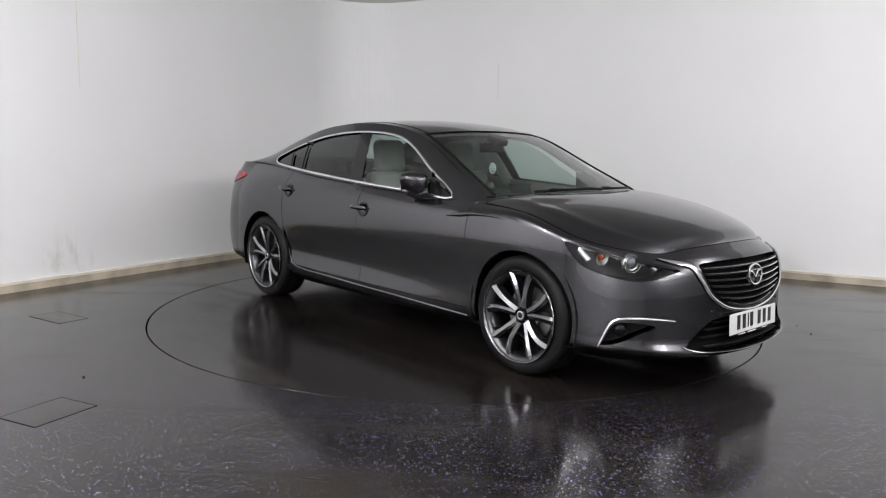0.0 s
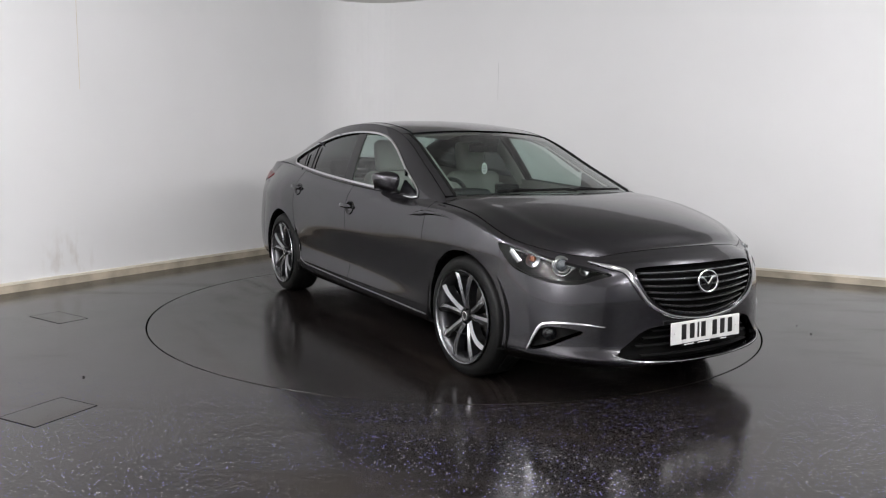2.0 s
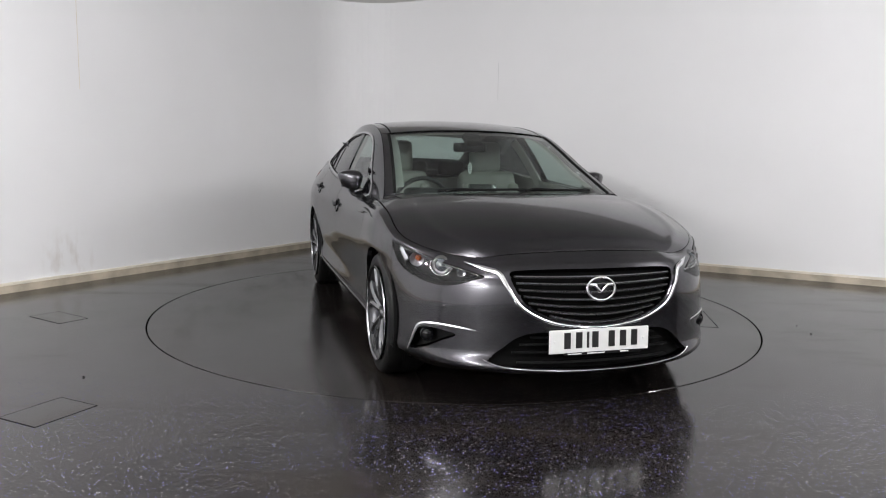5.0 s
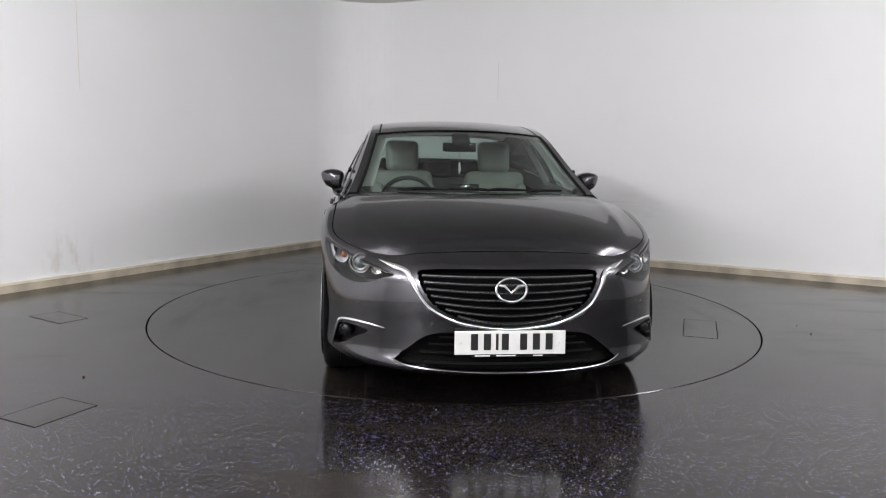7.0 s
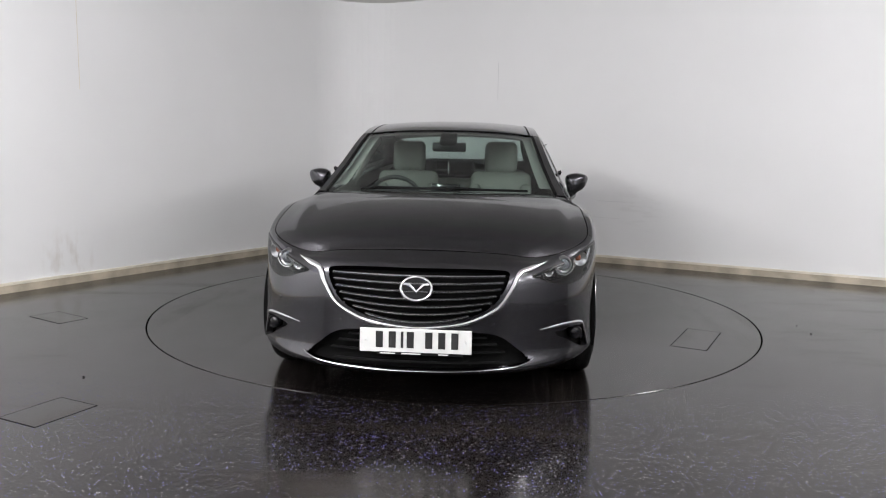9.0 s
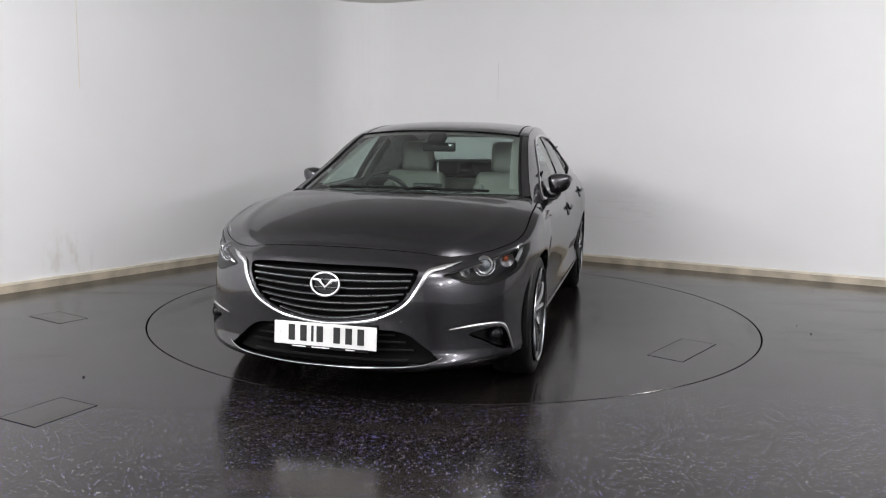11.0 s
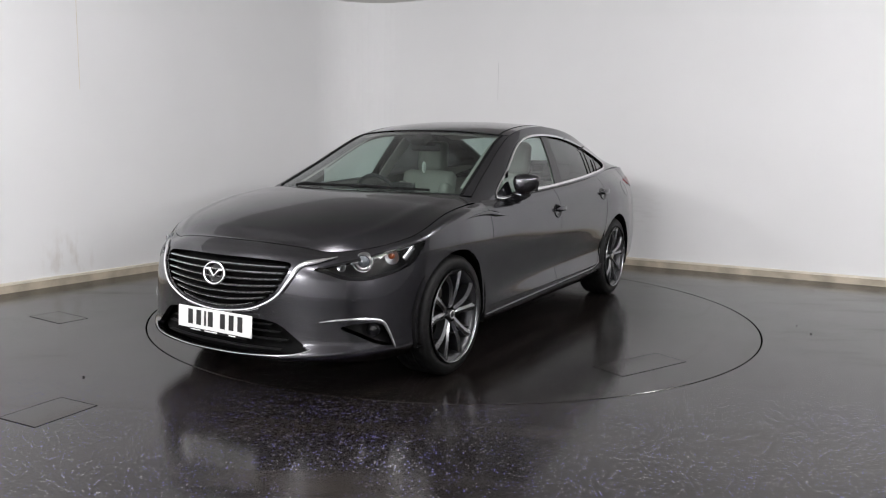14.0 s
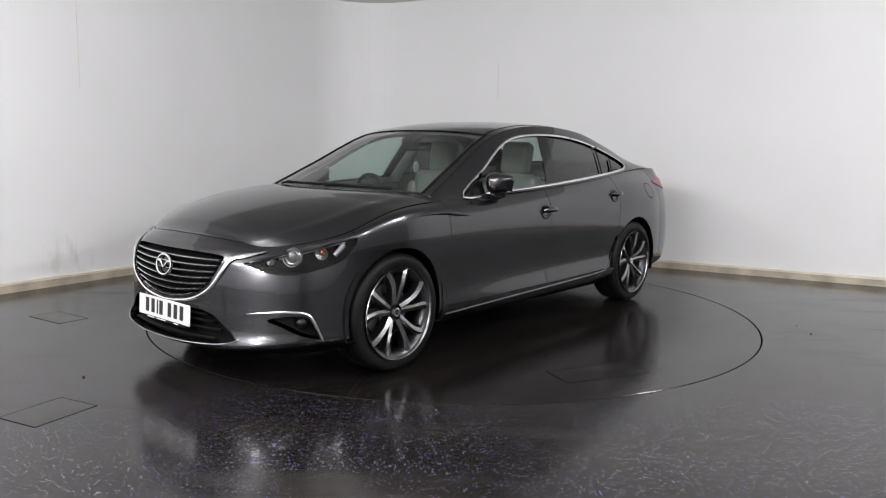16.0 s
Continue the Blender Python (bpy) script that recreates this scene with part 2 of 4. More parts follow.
def wall_line(inset=0.0):
    """Closed plan of the room's inner faces, with a rounded far corner, moved inwards by inset."""
    half = DIR_L.angle(DIR_R) / 2
    cut = ROUND / math.tan(half)
    mid = CORNER + (DIR_L + DIR_R).normalized() * (ROUND / math.sin(half))
    a0 = CORNER + DIR_L * cut - mid
    a1 = CORNER + DIR_R * cut - mid
    pts = []
    ang0, ang1 = math.atan2(a0.y, a0.x), math.atan2(a1.y, a1.x)
    if ang1 > ang0:
        ang1 -= 2 * math.pi
    for k in range(17):
        a = ang0 + (ang1 - ang0) * k / 16
        pts.append(mid + Vector((math.cos(a), math.sin(a), 0)) * (ROUND - inset))
    c = CORNER + DIR_R * LEN_R
    d = CORNER + DIR_R * LEN_R + DIR_L * LEN_L
    e = CORNER + DIR_L * LEN_L
    # inwards from the wall along DIR_R is DIR_L, and the other way round
    pts.append(c + DIR_L * inset - DIR_R * inset)
    pts.append(d - DIR_L * inset - DIR_R * inset)
    pts.append(e - DIR_L * inset + DIR_R * inset)
    return pts


def strip(name, i0, i1, z0, z1, inner, outer, material, label, kind="structure"):
    """A piece of wall (or skirting) with thickness, between stretches of the plan."""
    a, b = wall_line(inner), wall_line(outer)
    n = len(a)
    ids = list(range(i0, i1 + 1))
    verts = []
    for i in ids:
        for p, z in ((a[i % n], z0), (a[i % n], z1), (b[i % n], z1), (b[i % n], z0)):
            verts.append((p.x, p.y, z))
    faces = []
    for k in range(len(ids) - 1):
        for j in range(4):
            j2 = (j + 1) % 4
            faces.append([k * 4 + j, (k + 1) * 4 + j, (k + 1) * 4 + j2, k * 4 + j2])
    faces.append([0, 1, 2, 3])
    m = (len(ids) - 1) * 4
    faces.append([m + 3, m + 2, m + 1, m])
    ob = new(name, mesh_of(name, verts, faces))
    ob.data.materials.append(material)
    return tagged(ob, label, kind=kind)


def build_room():
    strip("wall_back", 0, 17, 0, CEIL, 0.0, -0.15, WALL, "plain white painted studio wall with a rounded corner")
    # unseen wall, darker than the others to keep side reflections on the car dim
    strip("wall_east", 17, 18, 0, CEIL, 0.0, -0.15, WALLGREY, "unseen wall closing the studio, grey to dim reflections")
    strip("wall_south", 18, 19, 0, CEIL, 0.0, -0.15, WALL, "plain white painted wall closing the studio")
    strip("wall_west", 19, 20, 0, CEIL, 0.0, -0.15, WALL, "plain white painted studio wall beside the turntable")
    strip("baseboard", 0, 17, 0.0, 0.062, 0.018, -0.002, SKIRT, "stained cream skirting board along the wall foot")
    strip("baseboard_west", 19, 20, 0.0, 0.062, 0.018, -0.002, SKIRT, "stained cream skirting board along the wall foot")
    strip("trim", 0, 17, 0.064, 0.086, 0.024, -0.002, SKIRTTOP, "pale rounded top edge of the skirting board")
    strip("trim_west", 19, 20, 0.064, 0.086, 0.024, -0.002, SKIRTTOP, "pale rounded top edge of the skirting board")
    # joints between the wall sheets
    for d, along, z0, z1, m, w in ((DIR_L, 3.80, 1.70, CEIL, SKIRTTOP, .004), (DIR_R, 2.04, 1.82, 2.24, JOINT, .004), (DIR_R, 4.40, 1.20, 1.75, WALL, .004)):
        other = DIR_R if d is DIR_L else DIR_L
        p = CORNER + d * along + other * 0.001
        bm = bmesh.new()
        box(bm, (w, .003, z1 - z0), (0, 0, (z0 + z1) / 2))
        me = bpy.data.meshes.new("wall_joint")
        bm.to_mesh(me)
        bm.free()
        me.materials.append(m)
        ob = new("trim", me)
        ob.matrix_basis = pose(p.x, p.y, 0, 0, 0, math.degrees(math.atan2(d.y, d.x)))
        tagged(ob, "thin upright joint between two wall sheets", kind="structure")
    # shallow scratches on the wall sheet
    for a0, a1, z, w in ((3.28, 3.60, .690, .003), (3.17, 3.56, .506, .002)):
        p = CORNER + DIR_R * ((a0 + a1) / 2) + DIR_L * 0.001
        bm = bmesh.new()
        box(bm, (a1 - a0, .003, w), (0, 0, z), pose(0, 0, 0, 0, .6, 0))
        me = bpy.data.meshes.new("wall_scratch")
        bm.to_mesh(me)
        bm.free()
        me.materials.append(JOINT)
        ob = new("trim", me)
        ob.matrix_basis = pose(p.x, p.y, 0, 0, 0, -26.54)
        tagged(ob, "thin grey scratch along the white wall", kind="structure")
    outline = wall_line(-0.15)
    top = [(p.x, p.y, CEIL) for p in outline] + [(p.x, p.y, CEIL + 0.12) for p in outline]
    n = len(outline)
    faces = [list(range(n)), [2 * n - 1 - k for k in range(n)]]
    faces += [[k, k + n, (k + 1) % n + n, (k + 1) % n] for k in range(n)]
    ob = new("ceiling", mesh_of("ceiling", top, faces))
    ob.data.materials.append(CEILING)
    tagged(ob, "plain grey painted studio ceiling", kind="structure")


TABLE_R = 2.236


def ring_grid(radii, n=160):
    v, f = [], []
    for r in radii:
        for k in range(n):
            a = 2 * math.pi * k / n
            v.append((r * math.cos(a), r * math.sin(a), 0.0))
    for i in range(len(radii) - 1):
        for k in range(n):
            f.append([i * n + k, i * n + (k + 1) % n, (i + 1) * n + (k + 1) % n, (i + 1) * n + k][::-1])
    return v, f


def build_floor():
    n = 160
    v, f = ring_grid([TABLE_R + 0.011, 3.2, 16.0], n)
    # the edge of the round pit goes down 10 cm
    base = len(v)
    for k in range(n):
        a = 2 * math.pi * k / n
        v.append(((TABLE_R + 0.011) * math.cos(a), (TABLE_R + 0.011) * math.sin(a), -0.1))
    for k in range(n):
        f.append([k, (k + 1) % n, base + (k + 1) % n, base + k])
    me = mesh_of("floor", v, [q[::-1] for q in f])
    ob = new("floor", me)
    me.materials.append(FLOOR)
    tagged(ob, "dark speckled vinyl studio floor with a wet sheen", kind="structure")
    v, f = lathe([(0.001, -0.1), (TABLE_R + 0.1, -0.1)], n, "z")
    pit = new("turntable_pit", mesh_of("turntable_pit", v, f))
    pit.data.materials.append(GAP)
    tagged(pit, "dark pit below the turntable rim", kind="structure")


def plate_with_gap(name, size, parent, material, at, turn, gap=0.005, proud=-0.0003):
    """A lift-out floor cover with a dark joint round it."""
    holder = pose(at[0], at[1], 0, 0, 0, turn)
    bm = bmesh.new()
    box(bm, (size[0] + 2 * gap, size[1] + 2 * gap, 0.002), (0, 0, 0.0))
    joint = part(name + "_joint", bm, GAP, parent)
    bm = bmesh.new()
    box(bm, (size[0], size[1], 0.004), (0, 0, proud - 0.0005), bevel=0.001, seg=1)
    cover = part(name, bm, material, parent)
    for o in (joint, cover):
        o.matrix_basis = holder
    return cover


def build_turntable():
    table = tagged(new("turntable"), "round dark vinyl turntable flush with the floor", "turntable")
    n = 160
    v, f = lathe([(0.001, 0.0), (1.2, 0.0), (TABLE_R - 0.002, 0.0), (TABLE_R, -0.002), (TABLE_R, -0.09), (0.001, -0.09)], n, "z")
    part_mesh("disc", mesh_of("disc", v, f), TABLE, table, "dark speckled vinyl disc")
    plate_with_gap("cover", (0.55, 0.22), table, TABLE, (0.735, 1.69, 0), -24.5)
    return table


def build_covers():
    for at, size, turn, lab in (((-1.862, -2.466), (0.315, 0.245), 65.0, "square lift-out cover in the dark floor"),
                                ((-2.805, -0.598), (0.365, 0.205), -32.0, "scuffed lift-out cover in the dark floor")):
        e = tagged(new("floor_cover"), lab, "floor cover")
        e.matrix_basis = pose(*at, 0)
        plate_with_gap("plate", size, e, FLOOR, (0, 0), turn)


def build_grit():
    """Small loose chips of stone on the floor."""
    rng = random.Random(5)
    for x, y, r in ((2.50, -0.633, .007), (2.516, -0.38, .005), (-1.957, -1.946, .007), (-0.07, -2.33, .003)):
        bm = bmesh.new()
        bmesh.ops.create_icosphere(bm, subdivisions=1, radius=r)
        for v in bm.verts:
            v.co = (v.co.x * rng.uniform(.8, 1.4), v.co.y * rng.uniform(.7, 1.2), v.co.z * .6)
        low = min(v.co.z for v in bm.verts)
        me = bpy.data.meshes.new("stone_chip")
        bm.to_mesh(me)
        bm.free()
        me.materials.append(GAP if y > -2.2 else JOINT)
        ob = new("stone_chip", me)
        ob.matrix_basis = pose(x, y, -low)
        tagged(ob, "tiny loose chip of stone on the floor", "stone chip", "stone chips")


build_room()
build_floor()
build_grit()
turntable = build_turntable()
build_covers()


def build_lamp(at, power):
    """A round ceiling lamp: base, glowing bowl and the light that it gives all round."""
    fit = tagged(new("ceiling_light"), "round white ceiling lamp with a glowing bowl", "ceiling light", "ceiling lights")
    fit.matrix_basis = pose(at[0], at[1], CEIL)
    v, f = lathe([(.0005, 0), (.085, 0), (.085, -.035), (.06, -.05)], 32, "z")
    part_mesh("base", mesh_of("base", v, f), WHITECARD, fit)
    v, f = lathe([(.075, -.052), (.075, -.065), (.064, -.085), (.040, -.100), (.0005, -.104)], 32, "z")
    part_mesh("bowl", mesh_of("bowl", v, f, True), LAMPGLOW, fit, "glowing white bowl")
    data = bpy.data.lights.new("bowl_light", "POINT")
    data.shadow_soft_size, data.energy, data.color = 0.09, power, (0.988, 0.983, 1.001)
    new("bowl_light", data).matrix_world = pose(at[0], at[1], CEIL - 0.20)


for LAMP_X, LAMP_Y0, LAMP_Y1, LAMP_P in ((-3.2, -9.2, -3.0, 140), (3.9, -8.6, -1.8, 99)):
    for LAMP_K in range(5):
        build_lamp((LAMP_X, LAMP_Y0 + (LAMP_Y1 - LAMP_Y0) * LAMP_K / 4), LAMP_P)
for LAMP_X in (-1.0, 1.2):
    build_lamp((LAMP_X, -4.3), 62)


# ---- car: surfaces ----
# Car space: x forwards from the middle of the wheelbase, y to the car's left, z up.
AXLE_F, AXLE_R = 1.413, -1.413
WHEEL_R = 0.333


def hermite(knots, pts, u):
    """Smooth curve through pts (n x d) at knots, evaluated at the values u."""
    k, p, u = np.asarray(knots, float), np.asarray(pts, float), np.asarray(u, float)
    d = np.diff(p, axis=0) / np.diff(k)[:, None]
    m = np.empty_like(p)
    h = np.diff(k)
    m[1:-1] = (d[:-1] * h[1:, None] + d[1:] * h[:-1, None]) / (h[:-1] + h[1:])[:, None]
    m[0], m[-1] = d[0] * 1.5 - m[1] * 0.5, d[-1] * 1.5 - m[-2] * 0.5
    i = np.clip(np.searchsorted(k, u, side="right") - 1, 0, len(k) - 2)
    w = (u - k[i]) / h[i]
    w, hh = w[:, None], h[i][:, None]
    return ((2 * w ** 3 - 3 * w ** 2 + 1) * p[i] + (w ** 3 - 2 * w ** 2 + w) * hh * m[i]
            + (3 * w ** 2 - 2 * w ** 3) * p[i + 1] + (w ** 3 - w ** 2) * hh * m[i + 1])


# plan of the widest line, from the middle of the nose round to the middle of the tail
PLAN = np.array([(2.335, 0), (2.318, .25), (2.265, .46), (2.165, .63), (2.02, .77), (1.80, .872), (1.413, .915), (.95, .908), (.3, .91),
                 (-.4, .914), (-1.0, .915), (-1.413, .918), (-1.87, .888), (-2.235, .785), (-2.42, .52), (-2.48, 0)])
# per ring: inset from the plan and height, at the same stations
RING_IN = [
    [.16, .15, .13, .11, .08, .06, .10, .11, .11, .11, .11, .10, .08, .09, .10, .10],
    [.000, .000, .000, .000, .005, .010, .04, .056, .056, .056, .056, .04, .03, .03, .03, .03],
    [.030, .028, .022, .012, .005, .006, .020, .036, .034, .030, .024, .018, .01, .01, .01, .01],
    [.036, .034, .026, .018, .012, .010, .014, .038, .050, .054, .044, .014, .004, .0, .0, .0],
    [.030, .030, .028, .024, .020, .015, .013, .028, .038, .038, .027, .014, .004, .0, .0, .0],
    [.046, .046, .046, .046, .037, .020, .006, .012, .015, .014, .009, .006, .01, .01, .02, .02],
    [.085, .085, .086, .086, .066, .026, .002, .008, .012, .012, .008, .008, .022, .03, .05, .05],
    [.135, .132, .128, .114, .088, .036, .028, .042, .040, .038, .042, .058, .082, .07, .07, .06],
    [.170, .168, .162, .142, .108, .064, .085, .104, .090, .090, .110, .160, .19, .14, .10, .09],
]
RING_Z = [
    [.175, .175, .175, .175, .18, .19, .20, .19, .19, .19, .19, .21, .23, .25, .26, .26],
    [.212, .214, .218, .226, .234, .245, .245, .230, .230, .230, .235, .25, .27, .29, .30, .30],
    [.30, .30, .30, .30, .305, .31, .31, .295, .295, .30, .31, .32, .34, .36, .37, .37],
    [.42, .42, .42, .42, .42, .42, .42, .41, .41, .415, .42, .43, .45, .47, .48, .48],
    [.54, .54, .54, .54, .54, .54, .54, .53, .53, .54, .55, .56, .57, .59, .60, .60],
    [.64, .64, .64, .64, .64, .64, .65, .65, .66, .67, .68, .69, .70, .71, .72, .72],
    [.700, .700, .698, .695, .695, .72, .75, .77, .79, .81, .82, .83, .84, .85, .86, .86],
    [.738, .736, .727, .712, .722, .766, .870, .884, .89, .91, .94, .96, .97, .97, .98, .98],
    [.763, .759, .746, .726, .742, .788, .898, .936, .955, .985, 1.032, 1.072, 1.096, 1.094, 1.096, 1.096],
]


def plan_normals():
    ext = np.vstack([PLAN[1] * (1, -1), PLAN, PLAN[-2] * (1, -1)])
    t = ext[2:] - ext[:-2]
    n = np.stack([-t[:, 1], t[:, 0]], 1)
    return n / np.linalg.norm(n, axis=1)[:, None] * -1


KU = np.concatenate([[0], np.cumsum(np.linalg.norm(np.diff(PLAN, axis=0), axis=1))])
_n = plan_normals()
RINGS = []
for _i, _z in zip(RING_IN, RING_Z):
    _xy = PLAN - _n * np.array(_i)[:, None]
    _p = np.column_stack([_xy, _z])
    _p[0, 1] = _p[-1, 1] = 0
    RINGS.append(np.vstack([_p[1] * (1, -1, 1), _p, _p[-2] * (1, -1, 1)]))
KUX = np.concatenate([[-KU[1]], KU, [2 * KU[-1] - KU[-2]]])
NR = len(RINGS)
KV = np.arange(NR, dtype=float)


def body(u, v):
    """Points of the lower body's skin (left half) for arrays u (metres round the plan) and v (ring number)."""
    u, v = np.atleast_1d(np.asarray(u, float)), np.atleast_1d(np.asarray(v, float))
    cols = np.stack([hermite(KUX, r, u) for r in RINGS])
    h = np.zeros_like(cols)
    h[1:-1] = (cols[2:] - cols[:-2]) / 2
    h[0], h[-1] = cols[1] - cols[0], cols[-1] - cols[-2]
    i = np.clip(np.floor(v).astype(int), 0, NR - 2)
    k = np.arange(len(u))
    w = (v - i)[:, None]
    return ((2 * w ** 3 - 3 * w ** 2 + 1) * cols[i, k] + (w ** 3 - 2 * w ** 2 + w) * h[i, k]
            + (3 * w ** 2 - 2 * w ** 3) * cols[i + 1, k] + (w ** 3 - w ** 2) * h[i + 1, k])


# edges of the cabin: belt and roof rail, both from the foot of the windscreen pillar to the rear deck
BELT = np.array([(1.12, .800, .905), (.75, .812, .938), (.3, .822, .965), (-.2, .826, .993), (-.7, .815, 1.023), (-1.15, .785, 1.055), (-1.5, .748, 1.088), (-1.72, .722, 1.098), (-1.95, .700, 1.102)])
RAIL = np.array([(1.02, .765, .965), (.70, .700, 1.118), (.28, .632, 1.318), (-.12, .606, 1.400), (-.55, .596, 1.412), (-.98, .592, 1.372), (-1.36, .612, 1.270), (-1.68, .650, 1.162), (-1.95, .688, 1.104)])
KS = np.arange(9, dtype=float)


def side(s, t):
    """Cabin side (left): s along, t from belt 0 to rail 1, slightly bulged."""
    s, t = np.atleast_1d(np.asarray(s, float)), np.atleast_1d(np.asarray(t, float))
    a, b = hermite(KS, BELT, s), hermite(KS, RAIL, s)
    p = a + (b - a) * t[:, None]
    p[:, 1] += 0.10 * t * (1 - t) * np.linalg.norm(b - a, axis=1) + 0.004
    return p


BOW = np.array([.17, .17, .12, .06, .02, -.02, -.07, -.10, -.12])
CROWN = np.array([.020, .027, .034, .037, .036, .037, .034, .026, .012])


def top(s, w):
    """Windscreen, roof and rear screen: s as for side(), w from -1 (right rail) to 1 (left rail)."""
    s, w = np.atleast_1d(np.asarray(s, float)), np.atleast_1d(np.asarray(w, float))
    a = hermite(KS, RAIL, s)
    bow = hermite(KS, BOW[:, None], s)[:, 0]
    crown = hermite(KS, CROWN[:, None], s)[:, 0]
    q = 1 - np.abs(w) ** 2.4
    return np.column_stack([a[:, 0] + bow * q, a[:, 1] * w, a[:, 2] + crown * q])


def signed(pts, poly):
    """Signed distance of 2D points to a closed polygon (inside negative) and the nearest border points."""
    p = np.asarray(pts, float)
    q = np.asarray(poly, float)
    best = np.full(len(p), 1e9)
    near = p.copy()
    inside = np.zeros(len(p), bool)
    for a, b in zip(q, np.roll(q, -1, axis=0)):
        ab = b - a
        t = np.clip(((p - a) @ ab) / (ab @ ab + 1e-12), 0, 1)
        c = a + t[:, None] * ab
        d = np.linalg.norm(p - c, axis=1)
        sel = d < best
        best[sel], near[sel] = d[sel], c[sel]
        cond = (a[1] > p[:, 1]) != (b[1] > p[:, 1])
        xs = a[0] + (p[:, 1] - a[1]) * (b[0] - a[0]) / (b[1] - a[1] if abs(b[1] - a[1]) > 1e-12 else 1e-12)
        inside ^= cond & (p[:, 0] < xs)
    return np.where(inside, -best, best), near


def smooth_poly(pts, n=10):
    """Rounds a closed polygon with a smooth curve through its points."""
    p = np.asarray(pts, float)
    m = len(p)
    ext = np.vstack([p[-2:], p, p[:3]])
    return hermite(np.arange(-2, m + 3, dtype=float), ext, np.arange(0, m, 1.0 / n))


def circle(cx, cz, r, n=72):
    return np.array([(cx + r * math.cos(2 * math.pi * k / n), cz + r * math.sin(2 * math.pi * k / n)) for k in range(n)])


VK = 0.088   # metres of skin for one ring


def panel(surf, us, vs, cuts=(), offset=0.0):
    """Grid of a surface over us x vs. cuts: (plane, polygon, keep) with plane 'xz' or 'uv' and keep 'in' or 'out'.
    Vertices beside a cut are slid along the surface onto its border. Returns vertices, faces."""
    nu, nv = len(us), len(vs)
    U, V = [a.ravel() for a in np.meshgrid(us, vs, indexing="ij")]

    def flat(plane, u, v):
        p = surf(u, v)
        return {"xz": p[:, [0, 2]], "uv": np.column_stack([u, v * VK])}[plane]

    quads = np.array([[i * nv + j, (i + 1) * nv + j, (i + 1) * nv + j + 1, i * nv + j + 1] for i in range(nu - 1) for j in range(nv - 1)])
    keepq = np.ones(len(quads), bool)
    for plane, poly, keep in cuts:
        f0 = flat(plane, U, V)
        P = surf(U, V).reshape(nu, nv, 3)
        cell = 0.5 * (np.median(np.linalg.norm(np.diff(P, axis=0), axis=2)) + np.median(np.linalg.norm(np.diff(P, axis=1), axis=2)))
        d, near = signed(f0, poly)
        on = np.abs(d) < cell * 0.62
        for _ in range(3):
            u, v = U[on], V[on]
            f = flat(plane, u, v)
            e = 1e-4
            fu, fv = (flat(plane, u + e, v) - f) / e, (flat(plane, u, v + e) - f) / e
            det = fu[:, 0] * fv[:, 1] - fu[:, 1] * fv[:, 0]
            det = np.where(np.abs(det) < 1e-5, 1e-5, det)
            r = near[on] - f
            du = (r[:, 0] * fv[:, 1] - r[:, 1] * fv[:, 0]) / det
            dv = (fu[:, 0] * r[:, 1] - fu[:, 1] * r[:, 0]) / det
            lim = cell * 1.2
            U[on] = np.clip(u + np.clip(du, -lim, lim), us[0], us[-1])
            V[on] = np.clip(v + np.clip(dv, -0.5, 0.5), vs[0], vs[-1])
        d[on] = 0
        cen = surf(U, V)[quads].mean(1)
        inner = d[quads]
        if keep == "out":
            kill = (inner <= 1e-9).all(1)
        else:
            kill = (inner >= -1e-9).all(1)
        # quads with all corners on the border are judged by their centre
        allon = (np.abs(inner) < 1e-9).all(1)
        if allon.any():
            uc, vc = U[quads[allon]].mean(1), V[quads[allon]].mean(1)
            dc, _ = signed(flat(plane, uc, vc), poly)
            kill[allon] = dc < 0 if keep == "out" else dc > 0
        keepq &= ~kill
    P = surf(U, V)
    if offset:
        e = 1e-3
        n = np.cross(surf(U + e, V) - surf(U - e, V), surf(U, V + e) - surf(U, V - e))
        n /= np.linalg.norm(n, axis=1)[:, None] + 1e-12
        P = P + n * offset
    q = quads[keepq]
    used = np.unique(q)
    back = np.full(len(P), -1)
    back[used] = np.arange(len(used))
    return P[used], back[q].tolist()


def thick(verts, faces, depth, smooth=True, name="panel"):
    """Mesh of a panel whose free edges are folded inwards by depth, so that it shows a real thickness."""
    bm = bmesh.new()
    vs = [bm.verts.new(tuple(v)) for v in verts]
    for f in faces:
        try:
            bm.faces.new([vs[i] for i in f])
        except ValueError:
            pass
    bmesh.ops.remove_doubles(bm, verts=bm.verts, dist=0.003 if depth else 1e-5)
    bmesh.ops.dissolve_degenerate(bm, edges=bm.edges, dist=1e-5)
    bm.normal_update()
    mid = Vector((0, 0, 0.62))
    if depth and sum(f.normal.dot(Vector((f.calc_center_median().x * 0.5, f.calc_center_median().y, f.calc_center_median().z)) - mid) * f.calc_area() for f in bm.faces) < 0:
        bmesh.ops.reverse_faces(bm, faces=bm.faces)
        bm.normal_update()
    if depth:
        bm.verts.ensure_lookup_table()
        norm = {v: v.normal.copy() for v in bm.verts}
        rim = [e for e in bm.edges if len(e.link_faces) == 1]
        r = bmesh.ops.extrude_edge_only(bm, edges=rim)
        moved = [g for g in r["geom"] if isinstance(g, bmesh.types.BMVert)]
        old = {}
        for v in moved:
            for e in v.link_edges:
                o = e.other_vert(v)
                if o in norm:
                    old[v] = o
        for v in moved:
            if v in old:
                v.co = v.co - norm[old[v]] * depth
        bm.normal_update()
    me = bpy.data.meshes.new(name)
    bm.to_mesh(me)
    bm.free()
    if smooth:
        me.polygons.foreach_set("use_smooth", [True] * len(me.polygons))
